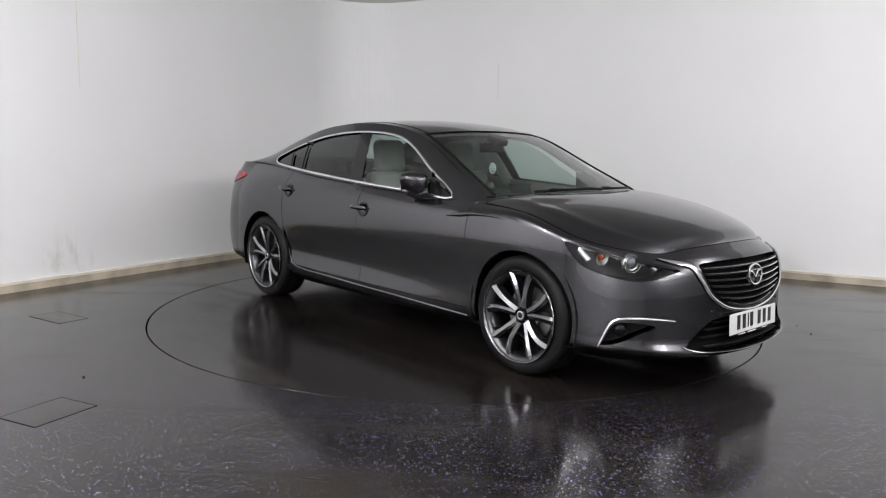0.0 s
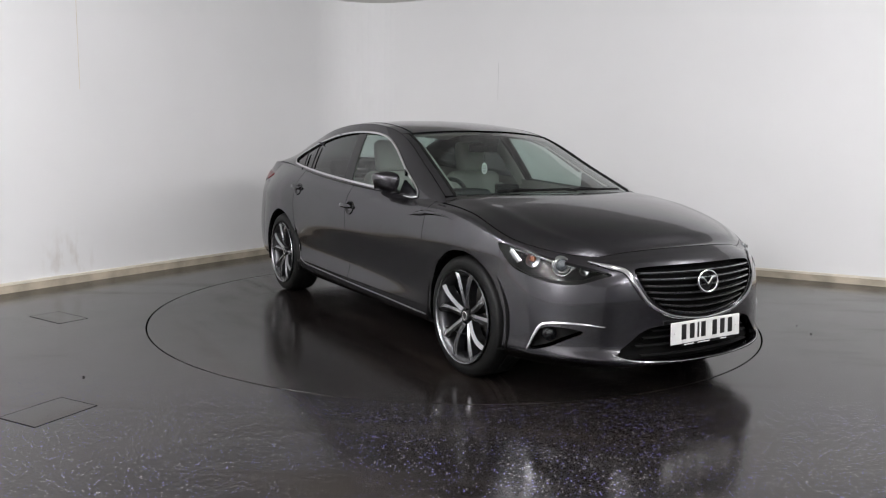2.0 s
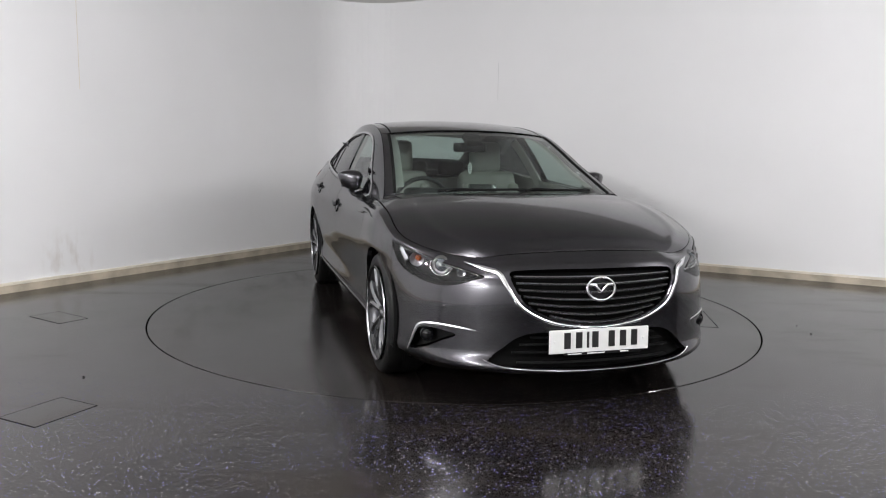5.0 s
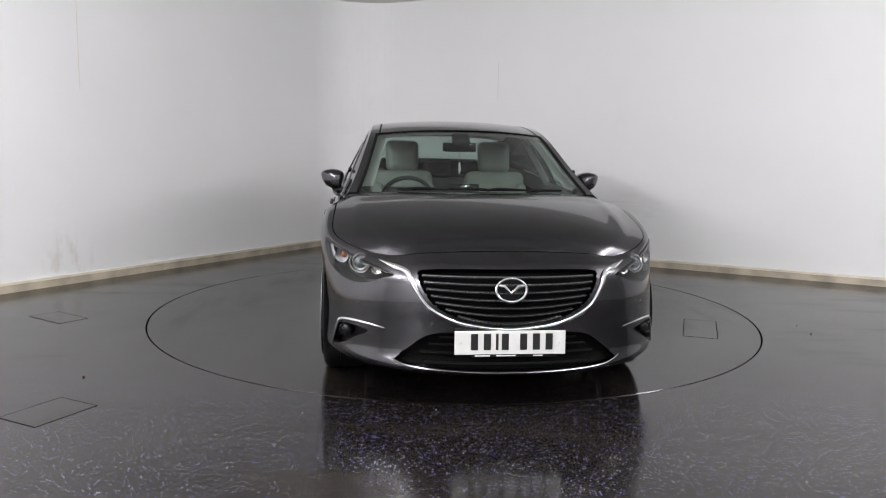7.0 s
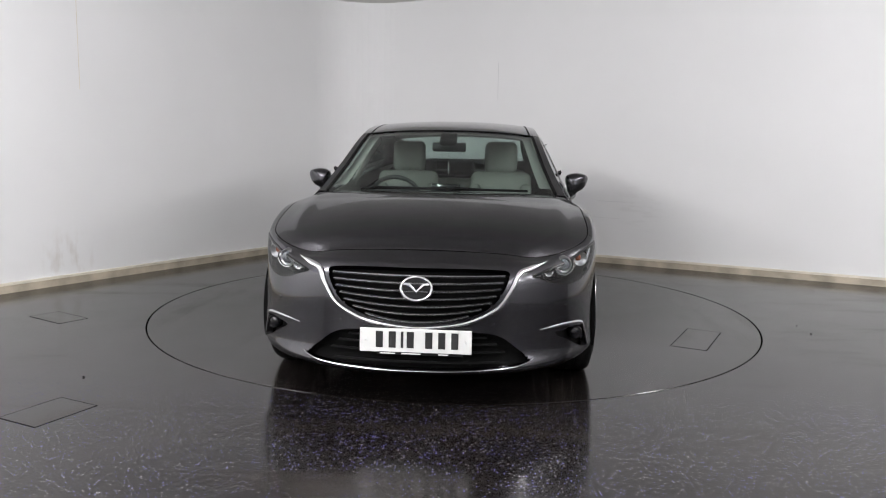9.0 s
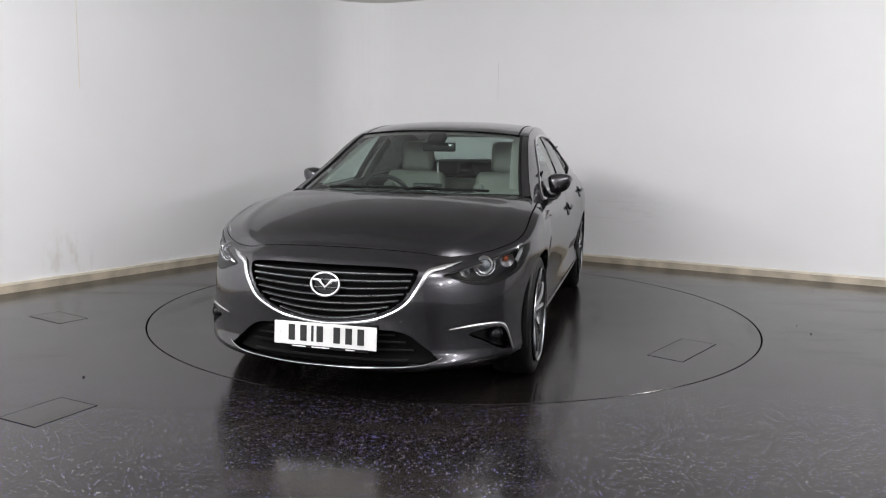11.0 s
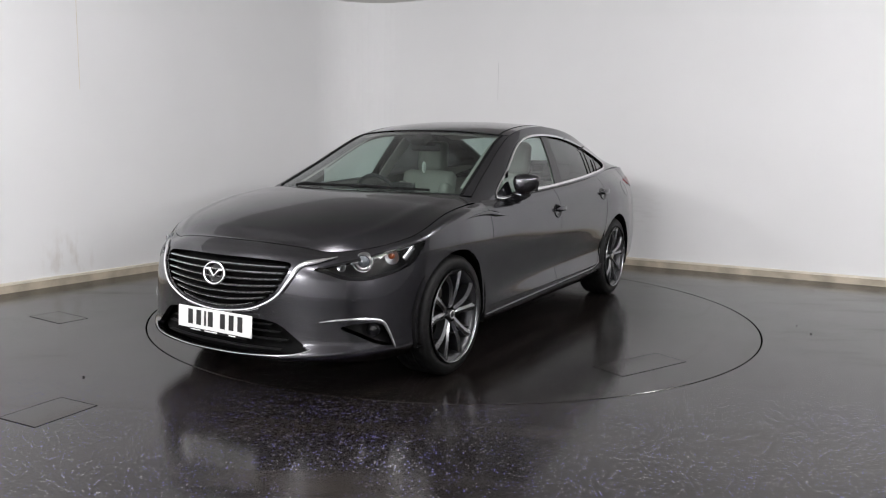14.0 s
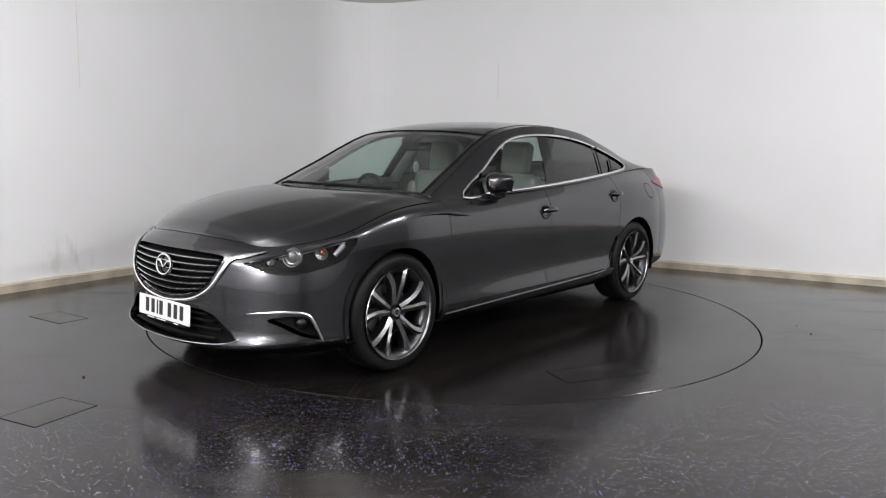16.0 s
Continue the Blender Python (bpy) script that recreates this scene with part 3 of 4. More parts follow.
        me.set_sharp_from_angle(angle=radians(50))
    return me


def mirrored(verts, faces):
    v = np.array(verts, float) * (1, -1, 1)
    return v, [f[::-1] for f in faces]


def both(verts, faces):
    """Left half and its mirror image as one shape."""
    v2, f2 = mirrored(verts, faces)
    n = len(verts)
    return np.vstack([np.asarray(verts), v2]), list(faces) + [[i + n for i in f] for f in f2]


def nearest_uv(x, y, z):
    us = np.linspace(0, KU[-1], 500)
    best = None
    for v in np.linspace(0, NR - 1, 65):
        p = body(us, np.full(500, v))
        d = np.linalg.norm(p - (x, y, z), axis=1)
        k = d.argmin()
        if best is None or d[k] < best[0]:
            best = (d[k], us[k], v)
    u0, v0 = best[1], best[2]
    for step in (1.0, 0.2):
        a, b = [k.ravel() for k in np.meshgrid(np.clip(u0 + np.linspace(-.012, .012, 13) * step, 0, KU[-1]), np.clip(v0 + np.linspace(-.13, .13, 13) * step, 0, NR - 1))]
        k = np.linalg.norm(body(a, b) - (x, y, z), axis=1).argmin()
        u0, v0 = a[k], b[k]
    return u0, v0


def nearest_u(x, y, z):
    return nearest_uv(x, y, z)[0]


_gu, _gv = [a.ravel() for a in np.meshgrid(np.linspace(0, 1.05, 211), np.linspace(1, NR - 1, 161), indexing="ij")]
_gp = body(_gu, _gv)


def nose_uv(y, z):
    """Skin coordinates of the point of the nose at given y, z."""
    k = ((_gp[:, 1] - abs(y)) ** 2 + (_gp[:, 2] - z) ** 2).argmin()
    u0, v0 = _gu[k], _gv[k]
    for step in (1.0, 0.2):
        a, b = [m.ravel() for m in np.meshgrid(np.clip(u0 + np.linspace(-.005, .005, 11) * step, 0, 1.1), np.clip(v0 + np.linspace(-.045, .045, 11) * step, 0, NR - 1))]
        p = body(a, b)
        m = ((p[:, 1] - abs(y)) ** 2 + (p[:, 2] - z) ** 2).argmin()
        u0, v0 = a[m], b[m]
    return (u0 if y >= 0 else -u0), v0


def skin(u, v, off=0.0):
    """Point of the body and its outward normal; u below 0 is the right half."""
    a = np.array([abs(u)])
    p = body(a, [v])[0]
    e = 1e-3
    n = np.cross(body(a + e, [v])[0] - body(a - e, [v])[0], body(a, [v + e])[0] - body(a, [v - e])[0])
    n = n / np.linalg.norm(n)
    if n @ (p - (0.5 * p[0], 0, .6)) < 0:
        n = -n
    if u < 0:
        p, n = p * (1, -1, 1), n * (1, -1, 1)
    return p + n * off, n


def u_at_x(x):
    us = np.linspace(0.6, KU[-1] - 0.6, 1500)
    return us[np.abs(body(us, np.full(1500, 4.0))[:, 0] - x).argmin()]


car = tagged(new("car"), "dark grey metallic saloon car parked on the turntable", "car")
SIDES = (("left", 1), ("right", -1))


def add(name, verts, faces, material, parent, label="", depth=0.0, smooth=True, flip=False):
    if flip:
        verts, faces = mirrored(verts, faces)
    me = thick(verts, faces, depth, smooth, name)
    return part_mesh(name, me, material, parent, label)


U_NOSE = nearest_u(1.72, .88, .60)
U_FD0, U_FD1 = u_at_x(0.985), u_at_x(-0.105)
U_RD1 = u_at_x(-1.10)
U_TAIL = u_at_x(-1.93)
G = 0.0022
ARCH_F = circle(AXLE_F, 0.340, 0.359)
ARCH_R = circle(AXLE_R, 0.343, 0.364)
VTOP = NR - 1.0



def nose_poly(half, n=6):
    """Closed outline in skin coordinates from half an outline in (y, z), which starts and ends on the centre line."""
    pts = list(half) + [(-y, z) for y, z in half[::-1] if y > 0]
    uv = [nose_uv(y, z) for y, z in pts]
    return smooth_poly([(u, v * VK) for u, v in uv], n)


def skin_poly(points, n=5):
    return smooth_poly([(u, v * VK) for u, v in (nearest_uv(*p) for p in points)], n)


GRILLE = nose_poly([(0, .690), (.20, .690), (.36, .685), (.425, .672), (.410, .607), (.352, .525), (.235, .465), (.1, .440), (0, .432)])
INTAKE = nose_poly([(0, .40), (.25, .398), (.37, .385), (.45, .335), (.535, .262), (.43, .240), (.2, .230), (0, .228)])
LAMP = skin_poly([(2.18, .54, .660), (2.10, .64, .702), (2.02, .72, .724), (1.92, .79, .744), (1.80, .845, .764), (1.704, .868, .774),
                  (1.735, .877, .728), (1.79, .862, .668), (1.90, .82, .624), (2.02, .74, .598), (2.10, .66, .604), (2.155, .595, .635)])
FOG = skin_poly([(2.13, .66, .368), (2.09, .70, .384), (2.03, .755, .390), (1.98, .80, .380), (1.945, .825, .33), (1.925, .845, .268), (2.0, .79, .285), (2.07, .725, .328)])


U_HC = nearest_u(2.07, .60, .73)   # corner of the bonnet's front edge
U_HR = nearest_u(1.06, .80, .915)   # rear corner of the bonnet


def build_body():
    # front bumper and grille surround, mirrored halves in one shell
    us = np.linspace(0, U_NOSE, 100)
    vs = np.linspace(0, VTOP - .13, 72)
    v, f = panel(body, us, vs, [("uv", GRILLE, "out"), ("uv", INTAKE, "out"), ("uv", LAMP, "out"), ("uv", FOG, "out"), ("xz", ARCH_F, "out")])
    v, f = both(v, f)
    add("front_bumper", v, f, PAINT, car, "dark grey painted front bumper", 0.03)
    # fenders, doors, rear quarters
    for tag, sg in SIDES:
        flip = sg < 0
        v, f = panel(body, np.linspace(U_NOSE + G, U_FD0 - G, 72), np.linspace(1, VTOP - .13, 76), [("xz", ARCH_F, "out"), ("uv", LAMP, "out")])
        add("front_wing", v, f, PAINT, car, "", 0.025, flip=flip)
        v, f = panel(body, np.linspace(U_FD0 + G, U_FD1 - G, 40), np.linspace(2.15, VTOP, 36))
        fd = add("front_door", v, f, PAINT, car, "", 0.02, flip=flip)
        v, f = panel(body, np.linspace(U_FD1 + G, U_RD1 - G, 64), np.linspace(2.15, VTOP, 50), [("xz", circle(AXLE_R, .345, .405), "out")])
        rd = add("rear_door", v, f, PAINT, car, "", 0.02, flip=flip)
        v, f = panel(body, np.linspace(U_FD0 - 0.01, U_RD1 + 0.04, 60), np.linspace(0.2, 2.1, 14), [("xz", ARCH_R, "out"), ("xz", ARCH_F, "out")])
        add("sill", v, f, PAINT, car, "", 0.02, flip=flip)
        v, f = panel(body, np.linspace(U_RD1 + G, U_TAIL - G, 76), np.linspace(1, VTOP, 80), [("xz", ARCH_R, "out")])
        add("rear_quarter", v, f, PAINT, car, "", 0.025, flip=flip)
    us = np.linspace(U_TAIL + G, KU[-1], 40)
    v, f = panel(body, us, np.linspace(0, VTOP, 40))
    v, f = both(v, f)
    add("rear_bumper", v, f, PAINT, car, "", 0.03)
    # dark channel below the bonnet's shut line
    pn = [skin(u, VTOP - .03, -.016) for u in np.linspace(-U_HR, U_HR, 120)]
    v, f = sweep([a for a, _ in pn], [b for _, b in pn], .05, .008, n=6)
    add("bonnet_channel", v, f, GAP, car)
    # dark inner shell behind the panel gaps
    v, f = panel(body, np.linspace(U_NOSE - 0.1, U_TAIL + 0.1, 200), np.linspace(1.2, VTOP - 0.3, 40), [("xz", circle(AXLE_F, .345, .46), "out"), ("xz", circle(AXLE_R, .345, .46), "out")], offset=-0.022)
    v, f = both(v, f)
    add("inner_shell", v, f, GAP, car)


def coons(c0, c1, d0, d1, nu, nv):
    """Patch between curves c0, c1 (along u) and d0, d1 (along v), each an array of points."""
    def res(c, n):
        c = np.asarray(c, float)
        k = np.concatenate([[0], np.cumsum(np.linalg.norm(np.diff(c, axis=0), axis=1))])
        return hermite(k, c, np.linspace(0, k[-1], n))
    c0, c1, d0, d1 = res(c0, nu), res(c1, nu), res(d0, nv), res(d1, nv)
    u, v = np.linspace(0, 1, nu)[:, None, None], np.linspace(0, 1, nv)[None, :, None]
    p = (1 - v) * c0[:, None] + v * c1[:, None] + (1 - u) * d0[None] + u * d1[None]
    return p - ((1 - u) * (1 - v) * c0[0] + u * (1 - v) * c0[-1] + (1 - u) * v * c1[0] + u * v * c1[-1])


def grid_faces(nu, nv):
    return [[i * nv + j, (i + 1) * nv + j, (i + 1) * nv + j + 1, i * nv + j + 1] for i in range(nu - 1) for j in range(nv - 1)]


def build_bonnet():
    e1 = body(np.linspace(0, U_HC, 20), np.full(20, VTOP))
    front = np.vstack([(e1 * (1, -1, 1))[::-1], e1[1:]])
    left = body(np.linspace(U_HC, U_HR, 30), np.full(30, VTOP))
    right = left * (1, -1, 1)
    e = left[-1]
    ys = np.linspace(-1, 1, 21)
    rear = np.column_stack([e[0] + 0.16 * (1 - np.abs(ys) ** 2.4), e[1] * ys, e[2] + 0.052 * (1 - np.abs(ys) ** 5)])
    nu, nv = 121, 61
    p = coons(front, rear, right, left, nu, nv)
    u, v = np.abs(np.linspace(-1, 1, nu))[:, None], np.linspace(0, 1, nv)[None]
    # crowned top: height of the middle line, falling to the shut lines, with a soft crest on each side
    middle = hermite([0, .18, .38, .60, .80, 1.0], np.array([[.765], [.838], [.900], [.949], [.977], [.982]]), np.linspace(0, 1, nv))[:, 0][None]
    edge = p[0, :, 2][None]
    ease = np.clip((v - .74) / .26, 0, 1)
    power = 2.1 + 3.4 * ease * ease * (3 - 2 * ease)
    crown = edge + (middle - edge) * (1 - u ** power)
    crown = crown + .007 * np.exp(-((u - .80 - .06 * v) / .055) ** 2) * np.sin(math.pi * np.clip(v, 0, 1)) ** .6
    near = np.clip(v / .14, 0, 1)
    near = near * near * (3 - 2 * near)
    p[..., 2] = p[..., 2] * (1 - near) + crown * near
    verts = p.reshape(-1, 3)
    faces = [q[::-1] for q in grid_faces(nu, nv)]
    # shut line: bonnet starts behind the grille panel
    add("bonnet", verts, [f[::-1] for f in faces], PAINT, car, "long dark grey bonnet with two soft crests", 0.02)


def build_deck():
    u0, u1 = nearest_u(-1.9, .70, 1.07), nearest_u(-2.3, .66, 1.06)
    e1 = body(np.linspace(u1, KU[-1], 16), np.full(16, VTOP))
    rear = np.vstack([e1, (e1 * (1, -1, 1))[::-1][1:]])
    left = body(np.linspace(u0, u1, 16), np.full(16, VTOP))
    right = left * (1, -1, 1)
    a = left[0]
    ys = np.linspace(1, -1, 21)
    front = np.column_stack([a[0] + 0.10 * (1 - np.abs(ys) ** 2.4) * 0, a[1] * ys, a[2] + 0.02 * (1 - np.abs(ys) ** 2.2)])
    p = coons(front, rear, left, right, 31, 21)
    u, v = np.linspace(-1, 1, 31)[:, None], np.linspace(0, 1, 21)[None]
    p[..., 2] += 0.004 * (1 - u ** 2) * v
    add("boot_lid", p.reshape(-1, 3), grid_faces(31, 21), PAINT, car, "", 0.02)


DLO = smooth_poly([(.775, .945), (.35, .968), (-.2, .999), (-.8, 1.040), (-1.30, 1.082), (-1.425, 1.100), (-1.468, 1.130), (-1.40, 1.172), (-1.15, 1.252), (-.80, 1.322), (-.40, 1.350), (-.02, 1.330), (.22, 1.262), (.50, 1.105)], 8)


def on_side(x, z, off=0.0):
    """Point of the cabin side at given x, z, and its outward normal."""
    s, t = np.array([4.0 - x * 2.2]), np.array([0.5])
    s = np.clip(s, 0, 8)
    for _ in range(25):
        p = side(s, t)
        e = 1e-4
        a, b = (side(s + e, t) - p) / e, (side(s, t + e) - p) / e
        m = np.array([[a[0, 0], b[0, 0]], [a[0, 2], b[0, 2]]])
        d = np.linalg.solve(m + np.eye(2) * 1e-9, [x - p[0, 0], z - p[0, 2]])
        s, t = np.clip(s + np.clip(d[0], -.5, .5), 0, 8), np.clip(t + np.clip(d[1], -.3, .3), -.2, 1.1)
    n = np.cross(b[0], a[0])
    n = n / np.linalg.norm(n)
    if n[1] < 0:
        n = -n
    return p[0] + n * off, n


def build_cabin():
    for tag, sg in SIDES:
        flip = sg < 0
        v, f = panel(side, np.linspace(0, 8, 130), np.linspace(-.02, 1, 34), [("xz", DLO, "out")])
        f = [q[::-1] for q in f]
        add("cabin_side", v, [q[::-1] for q in f], PAINT, car, "", 0.03, flip=flip)
        # glass: front quarter to centre pillar, rear door, small rear quarter
        for name, lo, hi, m in (("front_side_window", -.205, .9, GLASS), ("rear_side_window", -1.13, -.305, TINT), ("quarter_window", -1.60, -1.13, TINT)):
            poly = [(lo, .8), (hi, .8), (hi, 1.5), (lo, 1.5)]
            if name == "front_side_window":
                poly = [(-.085, .8), (hi, .8), (hi, 1.5), (-.325, 1.5)]
            if name == "rear_side_window":
                poly = [(lo, .8), (-.225, .8), (-.435, 1.5), (lo, 1.5)]
            v, f = panel(side, np.linspace(0.2, 7.2, 260), np.linspace(0, 1, 44), [("xz", DLO, "in"), ("xz", np.array(poly), "in")], offset=0.0)
            v = v - np.array((0, .012, 0))
            add(name, v, f, m, car, "", 0.003, flip=flip)
        poly = np.array([(-.225, .8), (-.085, .8), (-.325, 1.5), (-.435, 1.5)])
        v, f = panel(side, np.linspace(0.2, 7.2, 260), np.linspace(0, 1, 44), [("xz", DLO, "in"), ("xz", poly, "in")])
        add("centre_pillar", v - np.array((0, .005, 0)), f, GLOSSBLACK, car, "gloss black centre pillar", 0.004, flip=flip)
        pts, ups = zip(*[on_side(x, z, 0.003) for x, z in DLO[::2]])
        v, f = sweep(pts, ups, 0.017, 0.012, closed=True)
        add("window_trim", v, f, CHROME, car, "bright chrome strip round the side windows", flip=flip)
    # windscreen, roof, rear screen
    W = np.linspace(-1, 1, 49)
    v, f = panel(top, np.linspace(2.12, 5.35, 60), W)
    add("roof", v, f, PAINT, car, "", 0.02)
    for name, s0, s1, k in (("windscreen", 0.0, 2.10, .93), ("rear_screen", 5.37, 7.6, .90)):
        v, f = panel(top, np.linspace(s0, s1, 40), np.linspace(-k, k, 45))
        add(name, v - np.array((0, 0, .004)), f, GLASS, car, "", 0.004)
        for sgn in (1, -1):
            v, f = panel(top, np.linspace(s0, s1, 40), np.linspace(k, 1, 6))
            add("pillar", v, f, PAINT, car, "", 0.02, flip=sgn < 0)
    for tag, sg in SIDES:
        w = np.linspace(.84, 1.0, 8)
        e = body([U_HR], [VTOP])[0]
        back = top(np.full(8, .03), w) + np.array((-.01, 0, -.006))
        fore = np.column_stack([e[0] + .16 * (1 - w ** 2.4) + .012, e[1] * w, e[2] + .052 * (1 - w ** 5) - .010])
        add("scuttle_corner", np.vstack([fore, (fore + back) / 2 + (0, 0, .004), back]), grid_faces(3, 8), PAINT, car, "", .01, flip=sg < 0)
    v, f = panel(top, np.linspace(7.6, 8.0, 8), W)
    add("rear_shelf_panel", v, f, PAINT, car, "", 0.02)


def build_wheel(at, sg):
    """Tyre, alloy rim with five pairs of twisted spokes, brake disc."""
    w = new("wheel")
    w.parent = car
    # parts are centred on the axle; +y is outwards
    tyre = [(.250, -.105), (.268, -.113), (.300, -.114), (.322, -.106), (.334, -.088), (.3355, -.06), (.3355, -.03), (.331, -.028), (.331, -.022), (.336, -.02), (.336, .02), (.331, .022), (.331, .028), (.3355, .03), (.3355, .06), (.334, .088), (.322, .106), (.300, .114), (.272, .113), (.258, .106)]
    v, f = lathe([(r * .991, y) for r, y in tyre], 72)
    tagged(add("tyre", v, f, RUBBER, w, "black low-profile tyre"))
    rim = [(.243, -.10), (.236, -.09), (.222, -.06), (.216, .03), (.222, .075), (.240, .092), (.255, .098), (.261, .105), (.258, .110), (.252, .106), (.250, .098)]
    v, f = lathe(rim[:7], 72)
    add("barrel", v, f, ALLOYDARK, w, "dark inner rim barrel")
    v, f = lathe(rim[6:], 72)
    add("rim", v, f, ALLOY, w, "machined silver alloy rim")
    v, f = lathe([(.03, -.02), (.155, -.02), (.155, -.0), (.09, .0), (.085, .03), (.03, .03)], 48)
    add("brake_disc", v, f, STEEL, w)
    v, f = lathe([(.215, -.06), (.02, -.06)], 40)
    add("wheel_back", v, f, GAP, w)
    v, f = lathe([(.0005, .080), (.026, .080), (.031, .074), (.034, .05), (.060, .048), (.072, .030), (.075, -.02)], 40)
    add("hub", v, f, ALLOYDARK, w, "dark hub with centre cap")
    v, f = lathe([(.016, .0815), (.021, .083), (.026, .0815)], 32)
    add("hub_badge", v, f, CHROME, w)
    for k in range(5):
        bm = bmesh.new()
        a = 2 * math.pi * (k + .5) / 5
        bmesh.ops.create_cone(bm, cap_ends=True, segments=6, radius1=.010, radius2=.009, depth=.02,
                              matrix=Matrix.Translation((math.cos(a) * .052, .055, math.sin(a) * .052)) @ pose(0, 0, 0, 90))
        part("wheel_nut", bm, STEEL, w)
    # one spoke: from the hub, splaying to the rim, face slightly hollow
    for k in range(10):
        base = 2 * math.pi * (k // 2) / 5 + math.pi / 2
        sp = 1 if k % 2 else -1
        verts = []
        n = 9
        for i in range(n):
            q = i / (n - 1)
            r = .045 + q * .203
            ang = base + sp * (.22 - .10 * q + .19 * q * q) + .03 * math.sin(q * math.pi) - .03 * q
            wd = .040 - .008 * math.sin(q * math.pi) + .012 * q
            dep = .066 + .012 * math.sin(q * math.pi * .9) + .018 * q
            c, s = math.cos(ang), math.sin(ang)
            tx, tz = -s, c
            for off, y in ((-.60, -.046), (-.46, 0.000), (-.10 * sp, .010), (.46, .000), (.60, -.046)):
                verts.append((c * r + tx * wd * off, dep + y, s * r + tz * wd * off))
        faces = [[i * 5 + j, i * 5 + j + 1, (i + 1) * 5 + j + 1, (i + 1) * 5 + j] for i in range(n - 1) for j in range(4)]
        faces += [[i * 5 + 4, i * 5, (i + 1) * 5, (i + 1) * 5 + 4] for i in range(n - 1)]
        me = mesh_of("spoke", verts, faces)
        me.materials.append(ALLOY)
        me.materials.append(ALLOYDARK)
        me.polygons.foreach_set("material_index", [0 if j in (1, 2) else 1 for i in range(n - 1) for j in range(4)] + [1] * (n - 1))
        new("spoke", me).parent = w
    for o in w.children:
        if not o.name.startswith("tyre"):
            o.location.y = 0.016
    w.matrix_basis = pose(at[0], at[1], at[2], 0, 0, 0 if sg > 0 else 180)
    return w


def build_wheels():
    for x in (AXLE_F, AXLE_R):
        for tag, sg in SIDES:
            build_wheel((x, sg * 0.777, WHEEL_R), sg)
            # wheel well
            v, f = lathe([(.39, .14), (.39, -.25), (.02, -.25)], 40)
            v = np.array(v) + (x, 0, 0.345)
            v[:, 1] = v[:, 1] + 0.74
            v[:, 2] = np.maximum(v[:, 2], 0.23)
            add("wheel_well", v, f, GAP, car, flip=sg < 0)


def on_nose(y, z, off=0.0):
    u, v = nose_uv(y, z)
    return skin(u, v, off)


def nose_path(half, off, n=8):
    """Points and normals on the nose along a path of (y, z) that runs from the left side to the right, mirrored."""
    k = np.arange(len(half), dtype=float)
    fine = hermite(k, np.array(half, float), np.linspace(0, len(half) - 1, (len(half) - 1) * n + 1))
    left = [on_nose(y, z, off) for y, z in fine]
    right = [(p * (1, -1, 1), q * (1, -1, 1)) for p, q in left[::-1][1:]]
    pts = left + right
    return [p for p, _ in pts], [q for _, q in pts]


def build_grille():
    g = new("grille")
    g.parent = car
    us = np.linspace(0, 0.7, 60)
    vs = np.linspace(1, VTOP, 56)
    big = np.array([(u * 1.03, (v / VK - 4.6) * VK * 1.03 + 4.6 * VK) for u, v in GRILLE])
    v, f = both(*panel(body, us, vs, [("uv", big, "in")], offset=0.0))
    add("backing", v - np.array((.055, 0, 0)), f, GAP, g, "black grille backing")
    for k in range(7):
        z0 = .662 - .0315 * k
        sag = .002 + .0055 * k
        # how wide the opening is at that height
        ymax = float(np.interp(z0, [.44, .465, .525, .607, .672], [.10, .235, .345, .402, .416])) - .006
        ys = np.linspace(-ymax, ymax, 31)
        pts, ups = [], []
        for y in ys:
            p, n = on_nose(y, z0 - sag * (1 - (y / max(ymax, .01)) ** 2) , -0.014)
            pts.append(p)
            ups.append((0, 0, 1))
        v, f = sweep(pts, ups, 0.030, 0.011)
        add("slat", v, f, BLACK, g)
        v, f = sweep([p + np.array((.014, 0, .003)) for p in pts], ups, 0.007, 0.0065, n=6)
        add("slat_edge", v, f, SATIN, g, "dull bright front edge of a slat")
    path = [(.600, .703), (.565, .694), (.525, .683), (.470, .664), (.438, .600), (.374, .512), (.252, .449), (.12, .424), (0, .415)]
    pts, ups = nose_path(path, 0.006)
    m = len(pts)
    taper = [float(np.interp(abs(2 * i / (m - 1) - 1), [0, .25, .55, .75, .86, 1.0], [.55, .6, .9, 1.0, .62, .2])) for i in range(m)]
    v, f = sweep(pts, ups, 0.026, 0.017, taper=taper)
    add("grille_surround", v, f, CHROME, g, "thick chrome wing round the grille")
    # badge: oval ring with a plain chevron
    e = new("badge")
    e.parent = car
    bx, bz = 2.305, .600
    pts = [(0, .071 * math.cos(a), .054 * math.sin(a)) for a in np.linspace(0, 2 * math.pi, 40, endpoint=False)]
    v, f = sweep(pts, [(1, 0, 0)] * 40, .013, .010, closed=True)
    add("ring", v, f, CHROME, e, "chrome oval ring")
    v, f = sweep([(0, -.060, .020), (0, -.034, .018), (0, 0, -.016), (0, .034, .018), (0, .060, .020)], [(1, 0, 0)] * 5, .017, .010)
    add("chevron", v, f, CHROME, e, "plain chrome chevron")
    v, f = lathe([(.0005, .0), (.070, .0)], 40, "x")
    v = np.array(v) * (1, 1, .76) - np.array((.012, 0, 0))
    add("badge_back", v, f, GLOSSBLACK, e)
    e.matrix_basis = pose(bx, 0, bz, 0, -8, 0)


